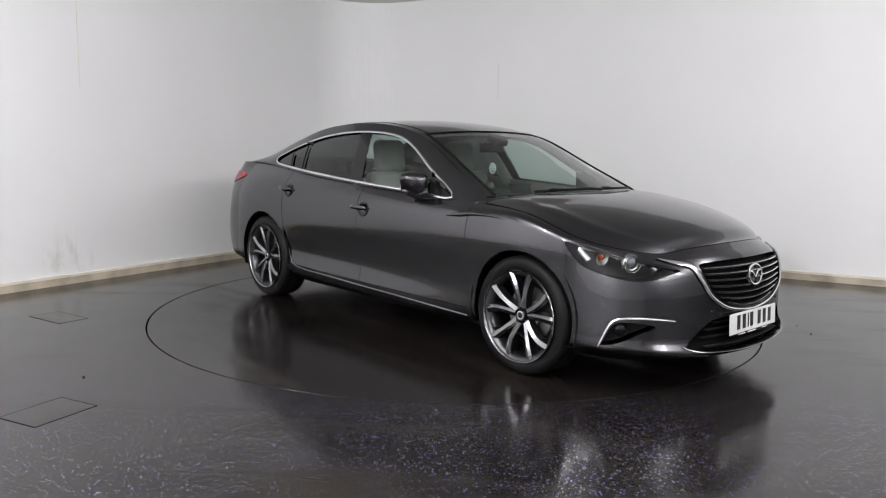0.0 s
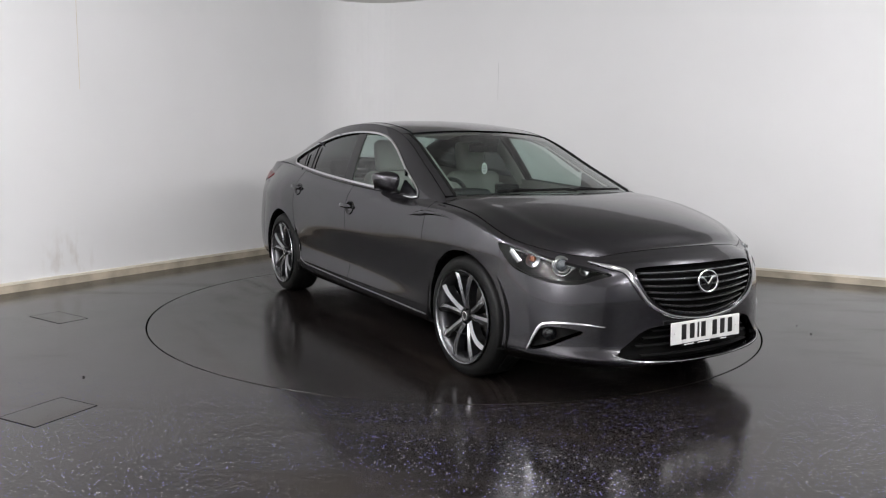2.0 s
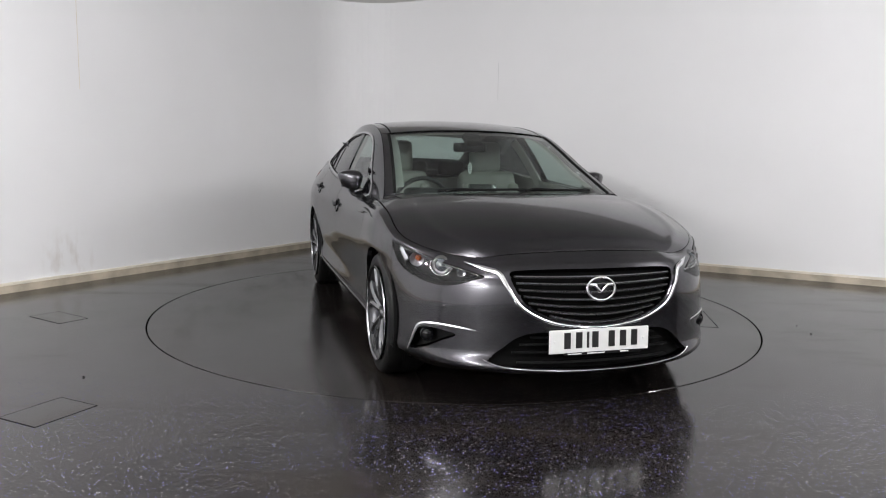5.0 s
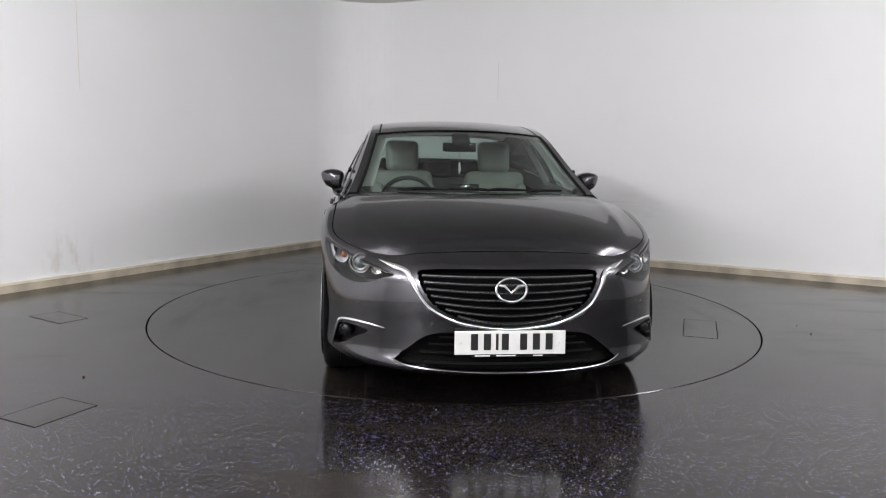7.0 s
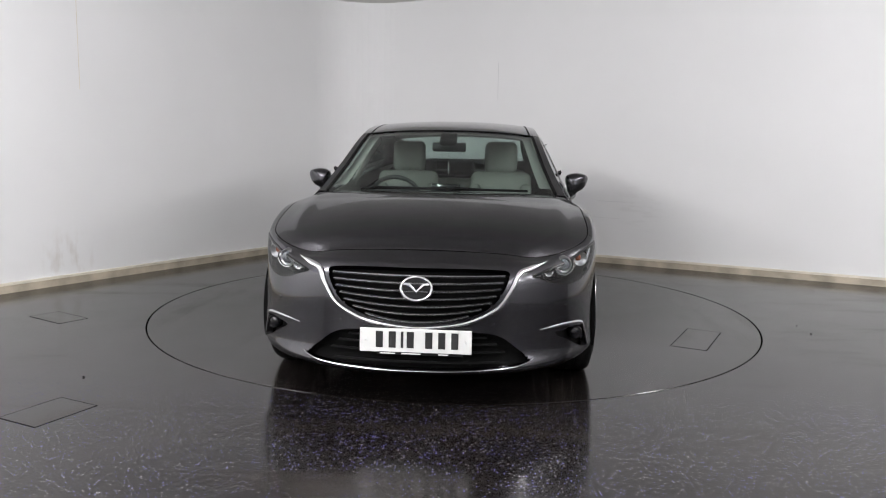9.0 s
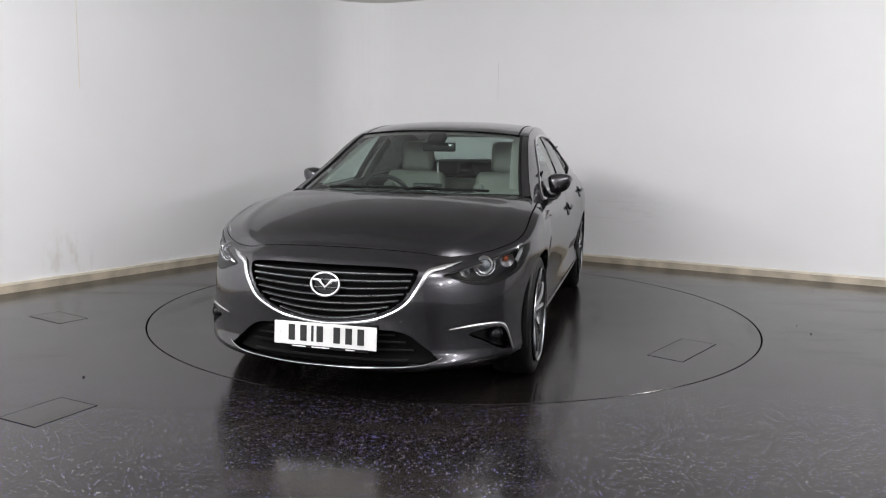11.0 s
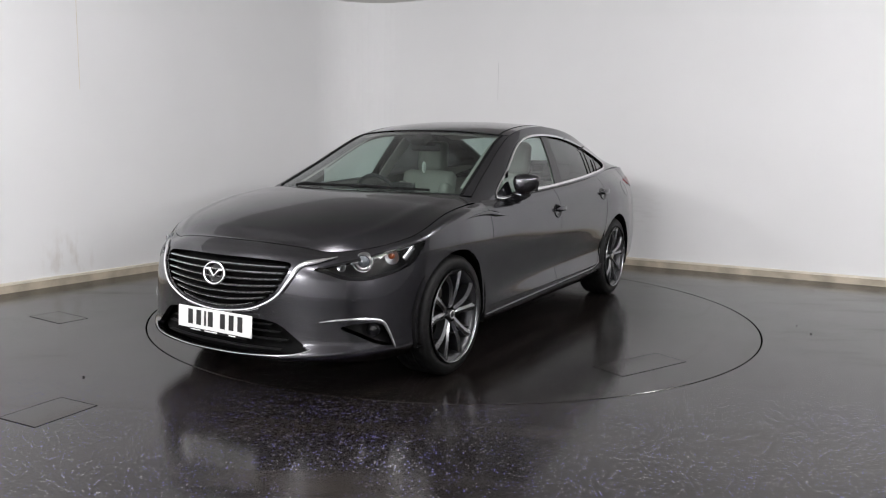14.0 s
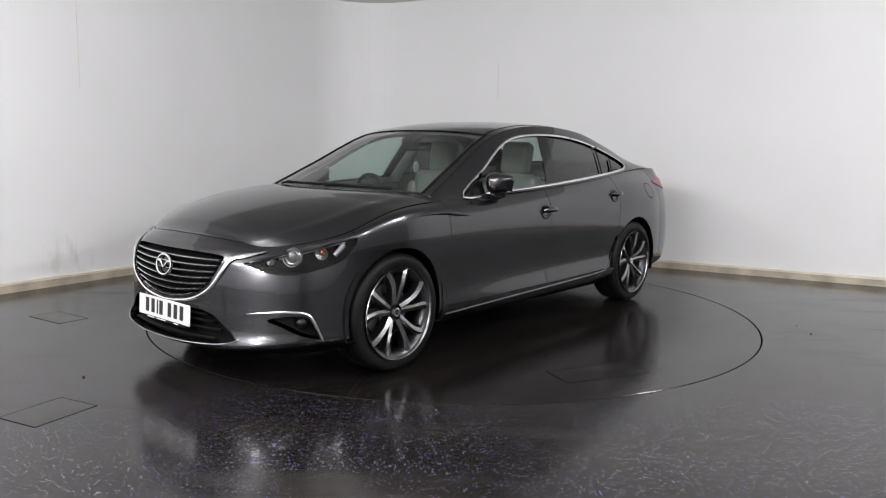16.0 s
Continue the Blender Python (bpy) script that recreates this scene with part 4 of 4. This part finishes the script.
def build_lower_front():
    lo = new("lower_intake")
    lo.parent = car
    v, f = both(*panel(body, np.linspace(0, 0.75, 60), np.linspace(0.6, 4.2, 40), [("uv", np.array([(u * 1.03, (v - 2.5 * VK) * 1.1 + 2.5 * VK) for u, v in INTAKE]), "in")]))
    add("backing", v - np.array((.07, 0, 0)), f, GAP, lo, "black intake backing")
    for z0, w in ((.268, .40), (.302, .42), (.336, .38), (.368, .33)):
        pts = [on_nose(y, z0, -.03)[0] for y in np.linspace(-w, w, 21)]
        v, f = sweep(pts, [(0, 0, 1)] * 21, .03, .008)
        add("slat", v, f, BLACK, lo)
    pts, ups = nose_path([(.548, .268), (.51, .250), (.43, .235), (.2, .224), (0, .222)], 0.003)
    v, f = sweep(pts, ups, .006, .005, n=6)
    add("chrome_lip", v, f, SATIN, car, "thin bright strip under the intake")
    for tag, sg in SIDES:
        fl = sg < 0
        fog = new("fog_lamp")
        fog.parent = car
        v, f = panel(body, np.linspace(.5, U_NOSE, 60), np.linspace(1, 4.2, 40), [("uv", FOG, "in")], offset=0.0)
        v2 = np.array(v) - np.array((.055, .03, 0))
        add("recess", v2, f, BLACK, fog, "black recess round the fog lamp", flip=fl)
        p, n = skin(*nearest_uv(2.01, .775, .352), -.012)
        vv, ff = lathe([(.0005, .012), (.018, .010), (.026, .002), (.030, .008), (.034, .004), (.034, -.03)], 24, "x")
        vv = [(o, a, b) for o, a, b in vv]
        rot = Vector((1, 0, 0)).rotation_difference(Vector((.94, .34, 0)))
        vv = np.array([tuple(rot @ Vector(q)) for q in vv]) + p
        add("lamp_glass", vv, ff, GLOSSBLACK, fog, flip=fl)
        path = [(2.185, .575, .400), (2.135, .655, .408), (2.055, .735, .410), (1.985, .797, .398), (1.955, .822, .355), (1.935, .842, .30), (1.918, .855, .250)]
        k = np.arange(7, dtype=float)
        fine = hermite(k, np.array([nearest_uv(*q) for q in path]), np.linspace(0, 6, 40))
        pn = [skin(u, w, .004) for u, w in fine]
        tp = [float(np.interp(i / 39, [0, .2, .6, 1], [.25, .9, 1.15, .45])) for i in range(40)]
        v, f = sweep([a for a, _ in pn], [b for _, b in pn], .017, .010, taper=tp)
        add("fog_trim", v, f, SATIN, fog, "curved chrome strip over the fog lamp", flip=fl)
        for y, z in ((.36, .435), (.70, .50)):
            p, n = on_nose(y, z, .001)
            rot = Vector((1, 0, 0)).rotation_difference(Vector(n))
            vv, ff = lathe([(.0005, .003), (.009, .002), (.011, -.004)], 16, "x")
            vv = np.array([tuple(rot @ Vector(q)) for q in vv]) + p
            add("parking_sensor", vv, ff, PAINT, car, flip=fl)
    # number plate with plain bars
    pl = new("number_plate")
    pl.parent = car
    bm = bmesh.new()
    box(bm, (.005, .52, .111), bevel=.002, seg=1)
    part("plate", bm, PLATE, pl, "white number plate")
    for k, y in enumerate((-.168, -.108, -.062, -.024, .062, .122, .182)):
        w = .012 if k == 2 else .033
        bm = bmesh.new()
        box(bm, (.002, w, .076), (.0034, y, .004))
        part("bar", bm, PLATEBLACK, pl, "plain black bar")
    for y in (-.232, .232):
        v, f = lathe([(.0005, .006), (.006, .005), (.007, .002)], 12, "x")
        add("screw_cap", np.array(v) + np.array((0, y, 0)), f, PLATE, pl)
    bm = bmesh.new()
    box(bm, (.012, .40, .016), (-.004, .02, -.060), bevel=.002, seg=1)
    part("holder", bm, BLACK, pl, "black plate holder")
    for y, w in ((.13, .045), (-.02, .09), (-.13, .07)):
        bm = bmesh.new()
        box(bm, (.002, w, .005), (.0035, y, -.0605))
        part("holder_bar", bm, WHITECARD, pl)
    pl.matrix_basis = pose(2.312, 0, .357, 0, -3, 0)


def build_headlamps():
    for tag, sg in SIDES:
        fl = sg < 0
        h = new("headlamp")
        h.parent = car
        us, vs = np.linspace(.45, U_NOSE + .25, 90), np.linspace(3.6, VTOP, 60)
        v, f = panel(body, us, vs, [("uv", LAMP, "in")], offset=0.0)
        v = np.array(v)
        add("lens", v + np.array((.002, .002, .001)), f, LENS, h, "clear headlamp lens", flip=fl)
        add("housing", v - np.array((.085, .06, 0)), f, BLACK, h, "black headlamp housing", flip=fl)
        # side wall of the housing
        pn = [skin(u, w / VK, -.001)[0] for u, w in LAMP[::2]]
        m = len(pn)
        vv = pn + [p - np.array((.085, .06, 0)) for p in pn]
        ff = [[i, (i + 1) % m, m + (i + 1) % m, m + i] for i in range(m)]
        add("housing_wall", vv, ff, BLACK, h, flip=fl)
        aim = Vector((.93, .36, -.05))
        rot = Vector((1, 0, 0)).rotation_difference(aim)

        def lamp_piece(name, prof, at, mtl, lab=""):
            q, g = lathe(prof, 32, "x")
            q = np.array([tuple(rot @ Vector(a)) for a in q]) + np.array(at)
            add(name, q, g, mtl, h, lab, flip=fl)

        c = (1.985, .690, .683)
        lamp_piece("projector", [(.0005, .028), (.017, .025), (.028, .014), (.033, .0)], c, PROJGLASS, "dark glass projector lens")
        lamp_piece("projector_ring", [(.031, -.004), (.033, .010), (.037, .012), (.044, .004), (.046, -.02)], c, DIMCHROME)
        ring = [(0, .052 * math.cos(a), .050 * math.sin(a)) for a in np.linspace(-2.9, .5, 28)]
        ring = np.array([tuple(rot @ Vector(a)) for a in ring]) + np.array(c) + np.array((.012, .004, 0))
        q, g = sweep(ring, [tuple(aim)] * 28, .008, .008)
        add("daylight_ring", q, g, SATIN, h, "pale daylight-running ring", flip=fl)
        lamp_piece("inner_reflector", [(.004, -.01), (.016, .006), (.024, .012)], (2.055, .612, .660), SATIN)
        lamp_piece("amber_indicator", [(.0005, .008), (.010, .007), (.016, .0), (.018, -.02)], (1.868, .775, .704), AMBER, "amber indicator bulb")
        lamp_piece("outer_reflector", [(.006, -.012), (.026, .002), (.036, .012)], (1.865, .780, .700), DIMCHROME)
        # bright strip below the top edge and the pale outer corner
        path = [(2.06, .67, .694), (1.96, .745, .716), (1.86, .805, .737), (1.77, .850, .752)]
        fine = hermite(np.arange(4.0), np.array([nearest_uv(*q) for q in path]), np.linspace(0, 3, 20))
        pn = [skin(u, w, -.014) for u, w in fine]
        q, g = sweep([a for a, _ in pn], [b for _, b in pn], .009, .010)
        add("light_strip", q, g, DIMCHROME, h, "bright strip along the lamp's upper edge", flip=fl)
        path = [(2.165, .565, .668), (2.10, .642, .700), (2.02, .722, .722), (1.92, .792, .742), (1.80, .852, .764), (1.715, .880, .775)]
        fine = hermite(np.arange(6.0), np.array([nearest_uv(*q) for q in path]), np.linspace(0, 5, 30))
        pn = [skin(u, w, .0015) for u, w in fine]
        q, g = sweep([a for a, _ in pn], [b for _, b in pn], .016, .008, taper=[.35 + .65 * math.sin(math.pi * min(1, (i + 2) / 30)) ** .5 for i in range(30)])
        add("brow", q, g, GLOSSBLACK, h, "black edge along the top of the lamp", flip=fl)
        path = [(1.775, .852, .745), (1.80, .85, .72), (1.83, .84, .69)]
        pn = [skin(*nearest_uv(*q), -.016) for q in path]
        q, g = sweep([a for a, _ in pn], [b for _, b in pn], .03, .01)
        add("corner_reflector", q, g, SATIN, h, flip=fl)


def build_mirrors():
    for tag, sg in SIDES:
        fl = sg < 0
        mr = new("door_mirror")
        mr.parent = car
        bm = bmesh.new()
        bmesh.ops.create_uvsphere(bm, u_segments=28, v_segments=18, radius=1)
        for v in bm.verts:
            x, y, z = v.co
            # squarish shell, flat at the back, tapering outwards
            r = (abs(x) ** 3 + abs(y) ** 3 + abs(z) ** 3) ** (1 / 3)
            x, y, z = x / r, y / r, z / r
            x = x * (.088 if x > 0 else .050)
            k = 1 - .22 * max(y, 0)
            v.co = (x * k - .02 * y, y * .074 * (1 + .20 * z), z * .066 * k + .006 * y)
        me = bpy.data.meshes.new("shell")
        bm.normal_update()
        bm.to_mesh(me)
        bm.free()
        vv = np.array([tuple(v.co) for v in me.vertices]) + np.array((.480, .886, 1.026))
        ff = [list(p.vertices) for p in me.polygons]
        add("shell", vv, ff, PAINTDARK, mr, "dark grey mirror shell", flip=fl)
        q, g = sweep([(.505, .818, .925), (.492, .838, .948), (.475, .868, .980)], [(1, 0, 0)] * 3, .070, .085)
        add("foot", q, g, GLOSSBLACK, mr, "black mirror foot", flip=fl)
        q, g = sweep([(.52, .80, .955), (.50, .835, .968), (.485, .87, .978)], [(1, 0, 0)] * 3, .030, .075)
        add("arm", q, g, GLOSSBLACK, mr, flip=fl)
        q, g = sweep([(.66, .822, .930), (.58, .836, .932), (.50, .856, .940), (.43, .872, .955)], [(0, .5, 1)] * 4, .060, .034, taper=[.3, .9, 1, .7])
        add("foot_base", q, g, GLOSSBLACK, mr, "black wedge at the foot of the mirror", flip=fl)
        # mirror glass at the rear face
        bm = bmesh.new()
        box(bm, (.004, .110, .100), (.429, .884, 1.026), bevel=.0015)
        o = part("mirror_glass", bm, MIRROR, mr)
        if fl:
            for w in o.data.vertices:
                w.co.y *= -1
            o.data.flip_normals()
        # black corner piece in front of the side window
        tri = [(.79, .945), (.56, .953), (.55, 1.035)]
        pts = [on_side(x, z, .004)[0] for x, z in tri]
        inn = [p - np.array((0, .014, 0)) for p in pts]
        add("corner_piece", pts + inn, [[0, 1, 2], [5, 4, 3], [0, 3, 4, 1], [1, 4, 5, 2], [2, 5, 3, 0]], GLOSSBLACK, mr, "black triangular mirror base", flip=fl, smooth=False)


def build_handles():
    for tag, sg in SIDES:
        fl = sg < 0
        doors = sorted((o for o in car.children if o.name.split(".")[0] in ("front_door", "rear_door")), key=lambda o: o.name)
        for name, x, z in (("front_door", -.06, .822), ("rear_door", -1.045, .900)):
            par = [o for o in doors if o.name.split(".")[0] == name][0 if sg > 0 else -1]
            u, v = nearest_uv(x, .89, z)
            p, n = skin(u, v, 0)
            # dished cup and the pull bar across it
            rot = Vector((0, 1, 0)).rotation_difference(Vector(n))
            q, g = lathe([(.0005, -.003), (.030, -.001), (.048, .003), (.056, .0045), (.060, .0), (.060, -.02)], 32, "y")
            q = np.array([tuple(rot @ Vector(k)) for k in np.array(q) * (1.0, 1, .82)]) + p + np.array((.028, .001, -.004))
            add("handle_cup", q, g, GLOSSBLACK, par, "dark dished handle cup", flip=fl)
            ln = np.linspace(-.105, .075, 13)
            pts = [skin(*nearest_uv(x + d, .89, z + .004 - d * .03), .012 + .016 * max(0.0, math.sin(math.pi * (d + .105) / .18)) ** .6)[0] for d in ln]
            q, g = sweep(pts, [(0, 1, 0)] * 13, .034, .020, taper=[.5, .85, 1, 1, 1, 1, 1, 1, 1, 1, 1, .9, .55])
            add("handle", q, g, PAINT, par, "body-coloured pull handle", flip=fl)
        # tail lamp
        lens = skin_poly([(-1.90, .86, 1.035), (-2.02, .83, 1.055), (-2.2, .78, 1.055), (-2.42, .50, 1.03), (-2.44, .48, .955), (-2.28, .78, .93), (-2.12, .86, .955)])
        v, f = panel(body, np.linspace(U_RD1 + .5, KU[-1] - .2, 80), np.linspace(4.5, VTOP, 50), [("uv", lens, "in")], offset=0.0)
        v = np.array(v)
        nrm = np.column_stack([np.where(v[:, 0] < -2.2, -.006, -.002), np.full(len(v), .006), np.zeros(len(v))])
        add("tail_lamp", v + nrm, f, REDLENS, car, "red wrap-round tail lamp", .012, flip=fl)
        # bright line along the sill, rising behind the rear door
        path = [(.985, .90, .250), (.55, .90, .262), (.1, .90, .276), (-.4, .90, .291), (-.82, .90, .303), (-.95, .90, .325), (-1.02, .90, .385), (-1.05, .905, .44)]
        fine = hermite(np.arange(8.0), np.array([nearest_uv(*q) for q in path]), np.linspace(0, 7, 50))
        pn = [skin(u, w, .002) for u, w in fine]
        q, g = sweep([a for a, _ in pn], [b for _, b in pn], .007, .006, n=6, taper=[min(1, (49 - i) / 14) * .9 + .1 for i in range(50)])
        add("sill_trim", q, g, DIMCHROME, car, "thin bright strip along the sill", flip=fl)
        # raised blade where the wing's crease runs into the door
        path = [(1.30, .88, .850), (1.15, .885, .868), (1.0, .885, .872), (.90, .895, .862), (.80, .91, .848)]
        fine = hermite(np.arange(5.0), np.array([nearest_uv(*q) for q in path]), np.linspace(0, 4, 30))
        pn = [skin(u, w, .0) for u, w in fine]
        q, g = sweep([a for a, _ in pn], [b for _, b in pn], 0.036, .030, taper=[min(i / 16, (29 - i) / 8, 1) * .97 + .03 for i in range(30)])
        add("wing_blade", q, g, PAINT, car, flip=fl)
        # shut lines of the centre and rear pillars on the glass
        for x0, z0, x1, z1, w, mt in ((-.976, 1.058, -1.050, 1.238, .015, BLACK), (-1.175, 1.076, -1.238, 1.176, .026, GLOSSBLACK)):
            pts, ups = zip(*[on_side(x0 + (x1 - x0) * k / 6, z0 + (z1 - z0) * k / 6, .002) for k in range(7)])
            q, g = sweep(pts, ups, w, .010)
            add("window_divider", q, g, mt, car, flip=fl)


def build_fuel_flap():
    """Round flap in the left rear quarter, told by its shut line."""
    quarter = [o for o in car.children if o.name.split(".")[0] == "rear_quarter"][0]
    ring = [nearest_uv(-1.70 + .082 * math.cos(a), .87, .925 + .078 * math.sin(a)) for a in np.linspace(0, 2 * math.pi, 28, endpoint=False)]
    pn = [skin(u, w, .0002) for u, w in ring]
    q, g = sweep([a for a, _ in pn], [b for _, b in pn], .0045, .002, closed=True, n=6)
    add("fuel_flap", q, g, GAP, quarter, "dark round shut line of the fuel flap")


def build_cowl():
    # black scuttle between bonnet and windscreen, wipers
    w = np.linspace(-.86, .86, 41)
    a = top(np.full(41, 0.02), w) + np.array((-.01, 0, -.004))
    e = top(np.full(41, 0.0), w) + np.array((.16, 0, -.03))
    low = e - np.array((0, 0, .05))
    v = np.vstack([a, e, low])
    f = grid_faces(3, 41)
    add("scuttle", v, f, BLACK, car, "black plastic scuttle panel")
    for w0, w1, s0, s1 in ((-.62, .06, .02, .05), (.02, .70, .02, .05)):
        pts = [tuple(p + np.array((.012, 0, .010))) for p in top(np.linspace(s0, s1, 14), np.linspace(w0, w1, 14))]
        q, g = sweep(pts, [(0.4, 0, 1)] * 14, .018, .014)
        wp = new("wiper")
        wp.parent = car
        add("blade", q, g, BLACK, wp)
        mid = top([.0], [w0 + .05])[0] + np.array((.04, 0, .01))
        q, g = sweep([mid, (np.array(pts[4]) + mid) / 2 + np.array((0, 0, .012)), pts[7]], [(0, 0, 1)] * 3, .02, .014)
        add("arm", q, g, BLACK, wp)
    # header line with its row of small glints
    pts = [tuple(p) for p in top(np.full(31, 2.11), np.linspace(-.9, .9, 31))]
    q, g = sweep(pts, [(0, 0, 1)] * 31, .012, .006)
    add("header_seal", q, g, GLOSSBLACK, car)
    for sgn in (1, -1):
        pts = [tuple(p) for p in top(np.linspace(.05, 2.1, 24), np.full(24, .93 * sgn))]
        q, g = sweep(pts, [(0.4, 0, 1)] * 24, .020, .010)
        add("screen_seal", q, g, BLACK, car)
        pts = [tuple(p) for p in top(np.linspace(2.1, 5.4, 30), np.full(30, .90 * sgn))]
        q, g = sweep(pts, [(0, 0, 1)] * 30, .014, .004)
        add("roof_seam", q, g, BLACK, car)


def pad(name, size, at, mtl, parent, rx=0, ry=0, bevel=.05, lab=""):
    bm = bmesh.new()
    box(bm, size, at, pose(0, 0, 0, rx, ry, 0), bevel=min(bevel, min(size) * .45), seg=4)
    return part(name, bm, mtl, parent, lab, smooth=True)


def build_interior():
    for y in (.37, -.37):
        st = new("front_seat")
        st.parent = car
        pad("cushion", (.50, .50, .16), (.02, y, .46), LEATHER, st, ry=-6)
        pad("backrest", (.14, .48, .62), (-.30, y, .76), LEATHER, st, ry=-16, bevel=.06)
        pad("side_bolster", (.16, .09, .50), (-.25, y + .20, .72), LEATHER, st, ry=-16, bevel=.04)
        pad("side_bolster", (.16, .09, .50), (-.25, y - .20, .72), LEATHER, st, ry=-16, bevel=.04)
        pad("headrest", (.11, .26, .25), (-.42, y, 1.175), LEATHER, st, ry=-10, bevel=.05)
        for d in (-.05, .05):
            q, g = sweep([(-.40, y + d, 1.02), (-.415, y + d, 1.12)], [(1, 0, 0)] * 2, .012, .012)
            add("post", q, g, CHROME, st)
    rs = new("rear_seat")
    rs.parent = car
    pad("bench", (.50, 1.25, .18), (-.85, 0, .45), LEATHER, rs)
    pad("backrest", (.16, 1.25, .58), (-1.19, 0, .69), LEATHER, rs, ry=-22)
    for y in (.36, 0, -.36):
        pad("headrest", (.09, .25, .13), (-1.32, y, 1.06), DASH, rs, ry=-14, bevel=.04)
    pad("parcel_shelf", (.45, 1.20, .04), (-1.58, 0, 1.02), DASH, car, bevel=.01)
    pad("underbody", (4.3, 1.22, .03), (-.05, 0, .205), GAP, car, bevel=.01, lab="black underbody panel")
    pad("cabin_floor", (2.6, 1.6, .04), (-.2, 0, .26), DASH, car, bevel=.01)
    pad("console", (.9, .22, .32), (.1, 0, .44), DASH, car, bevel=.03)
    pad("dashboard", (.42, 1.40, .22), (.66, 0, .80), DASH, car, ry=6, bevel=.09, lab="dark soft dashboard")
    pad("dash_top", (.36, 1.36, .05), (.84, 0, .915), DASH, car, ry=4, bevel=.02)
    pad("instrument_hood", (.20, .34, .09), (.62, -.37, .935), DASH, car, bevel=.04)
    pad("centre_screen", (.02, .20, .10), (.60, 0, .955), GLOSSBLACK, car, ry=-10, bevel=.008)
    # steering wheel on the car's right side
    sw = new("steering_wheel")
    sw.parent = car
    pts = [(0, .185 * math.cos(a), .185 * math.sin(a)) for a in np.linspace(0, 2 * math.pi, 40, endpoint=False)]
    q, g = sweep(pts, [(1, 0, 0)] * 40, .030, .030, closed=True)
    add("rim", q, g, DASH, sw)
    pad("boss", (.06, .16, .12), (.02, 0, 0), DASH, sw, bevel=.03)
    for a in (0, math.pi, -math.pi / 2):
        q, g = sweep([(.01, .05 * math.cos(a), .05 * math.sin(a)), (0, .18 * math.cos(a), .18 * math.sin(a))], [(1, 0, 0)] * 2, .03, .015)
        add("spoke", q, g, SATIN, sw)
    sw.matrix_basis = pose(.36, -.37, .865, 0, 22, 0)
    # roof lining with pillars
    v, f = panel(top, np.linspace(2.15, 5.3, 24), np.linspace(-.96, .96, 25))
    add("headlining", v - np.array((0, 0, .035)), f, HEADLINER, car)
    for tag, sg in SIDES:
        v, f = panel(top, np.linspace(.45, 2.2, 20), np.linspace(.90, 1.0, 5))
        add("pillar_trim", v - np.array((.03, .045, .035)), f, HEADLINER, car, flip=sg < 0)
        pts = [on_side(-.25 - .03 * k, .98 + .07 * k, -.05)[0] for k in range(6)]
        q, g = sweep(pts, [(0, 1, 0)] * 6, .11, .03)
        add("pillar_trim", q, g, HEADLINER, car, flip=sg < 0)
        v, f = panel(side, np.linspace(.6, 7.4, 60), np.linspace(-.3, .06, 4))
        add("door_trim", v - np.array((0, .055, .02)), f, LEATHER, car, flip=sg < 0)
    # rear-view mirror, sensor box and the hanging card
    rv = new("rear_view_mirror")
    rv.parent = car
    pad("shell", (.03, .24, .065), (.30, 0, 1.250), GLOSSBLACK, rv, bevel=.014)
    pad("sensor_box", (.12, .12, .05), (.36, 0, 1.305), BLACK, rv, ry=25, bevel=.015)
    q, g = sweep([(.35, 0, 1.30), (.31, 0, 1.262)], [(0, 1, 0)] * 2, .02, .02)
    add("stem", q, g, BLACK, rv)
    cd = new("hanging_card")
    cd.parent = car
    q, g = lathe([(.0005, .0012), (.031, .0012), (.031, -.0012), (.0005, -.0012)], 28, "y")
    add("card", np.array(q) * (1, 1, 1.32), g, WHITECARD, cd, "white oval card")
    for z, w in ((.022, .028), (.010, .040), (-.002, .044), (-.014, .040), (-.025, .026)):
        for yy in (.0022, -.0022):
            bm = bmesh.new()
            box(bm, (w, .0008, .005), (0, yy, z))
            part("printed_bar", bm, CARDGREY, cd)
    q, g = sweep([(0, 0, .04), (0, 0, .105)], [(1, 0, 0)] * 2, .0025, .0025, n=5)
    add("string", q, g, BLACK, cd)
    cd.matrix_basis = pose(.32, 0, 1.104, 0, 0, 6)


DIMCHROME = mat("dull_chrome", (0.36, 0.36, 0.37), 0.28, 1.0)
PAINTDARK = PAINT
MIRROR = mat("mirror_glass", (0.85, 0.86, 0.87), 0.02, 1.0)
PROJGLASS = mat("projector_glass", (0.10, 0.11, 0.12), 0.04, 0.2, coat=1.0)
CARDGREY = mat("grey_print", (0.25, 0.25, 0.26), 0.6)

build_body()
build_bonnet()
build_deck()
build_cabin()
build_wheels()
build_grille()
build_lower_front()
build_headlamps()
build_mirrors()
build_handles()
build_fuel_flap()
build_cowl()
build_interior()


def motions():
    """The car turns with the turntable."""
    rows_table, rows_car = [], []
    for k in range(17):
        t = float(k)
        a = table_angle(t)
        c, s = math.cos(radians(a)), math.sin(radians(a))
        ox, oy = 0.100, -0.023
        rows_table.append((t, pose(0, 0, 0, 0, 0, a)))
        rows_car.append((t, pose(c * ox - s * oy, s * ox + c * oy, 0.0, 0, 0, a)))
    walk(turntable, rows_table)
    walk(car, rows_car)


motions()
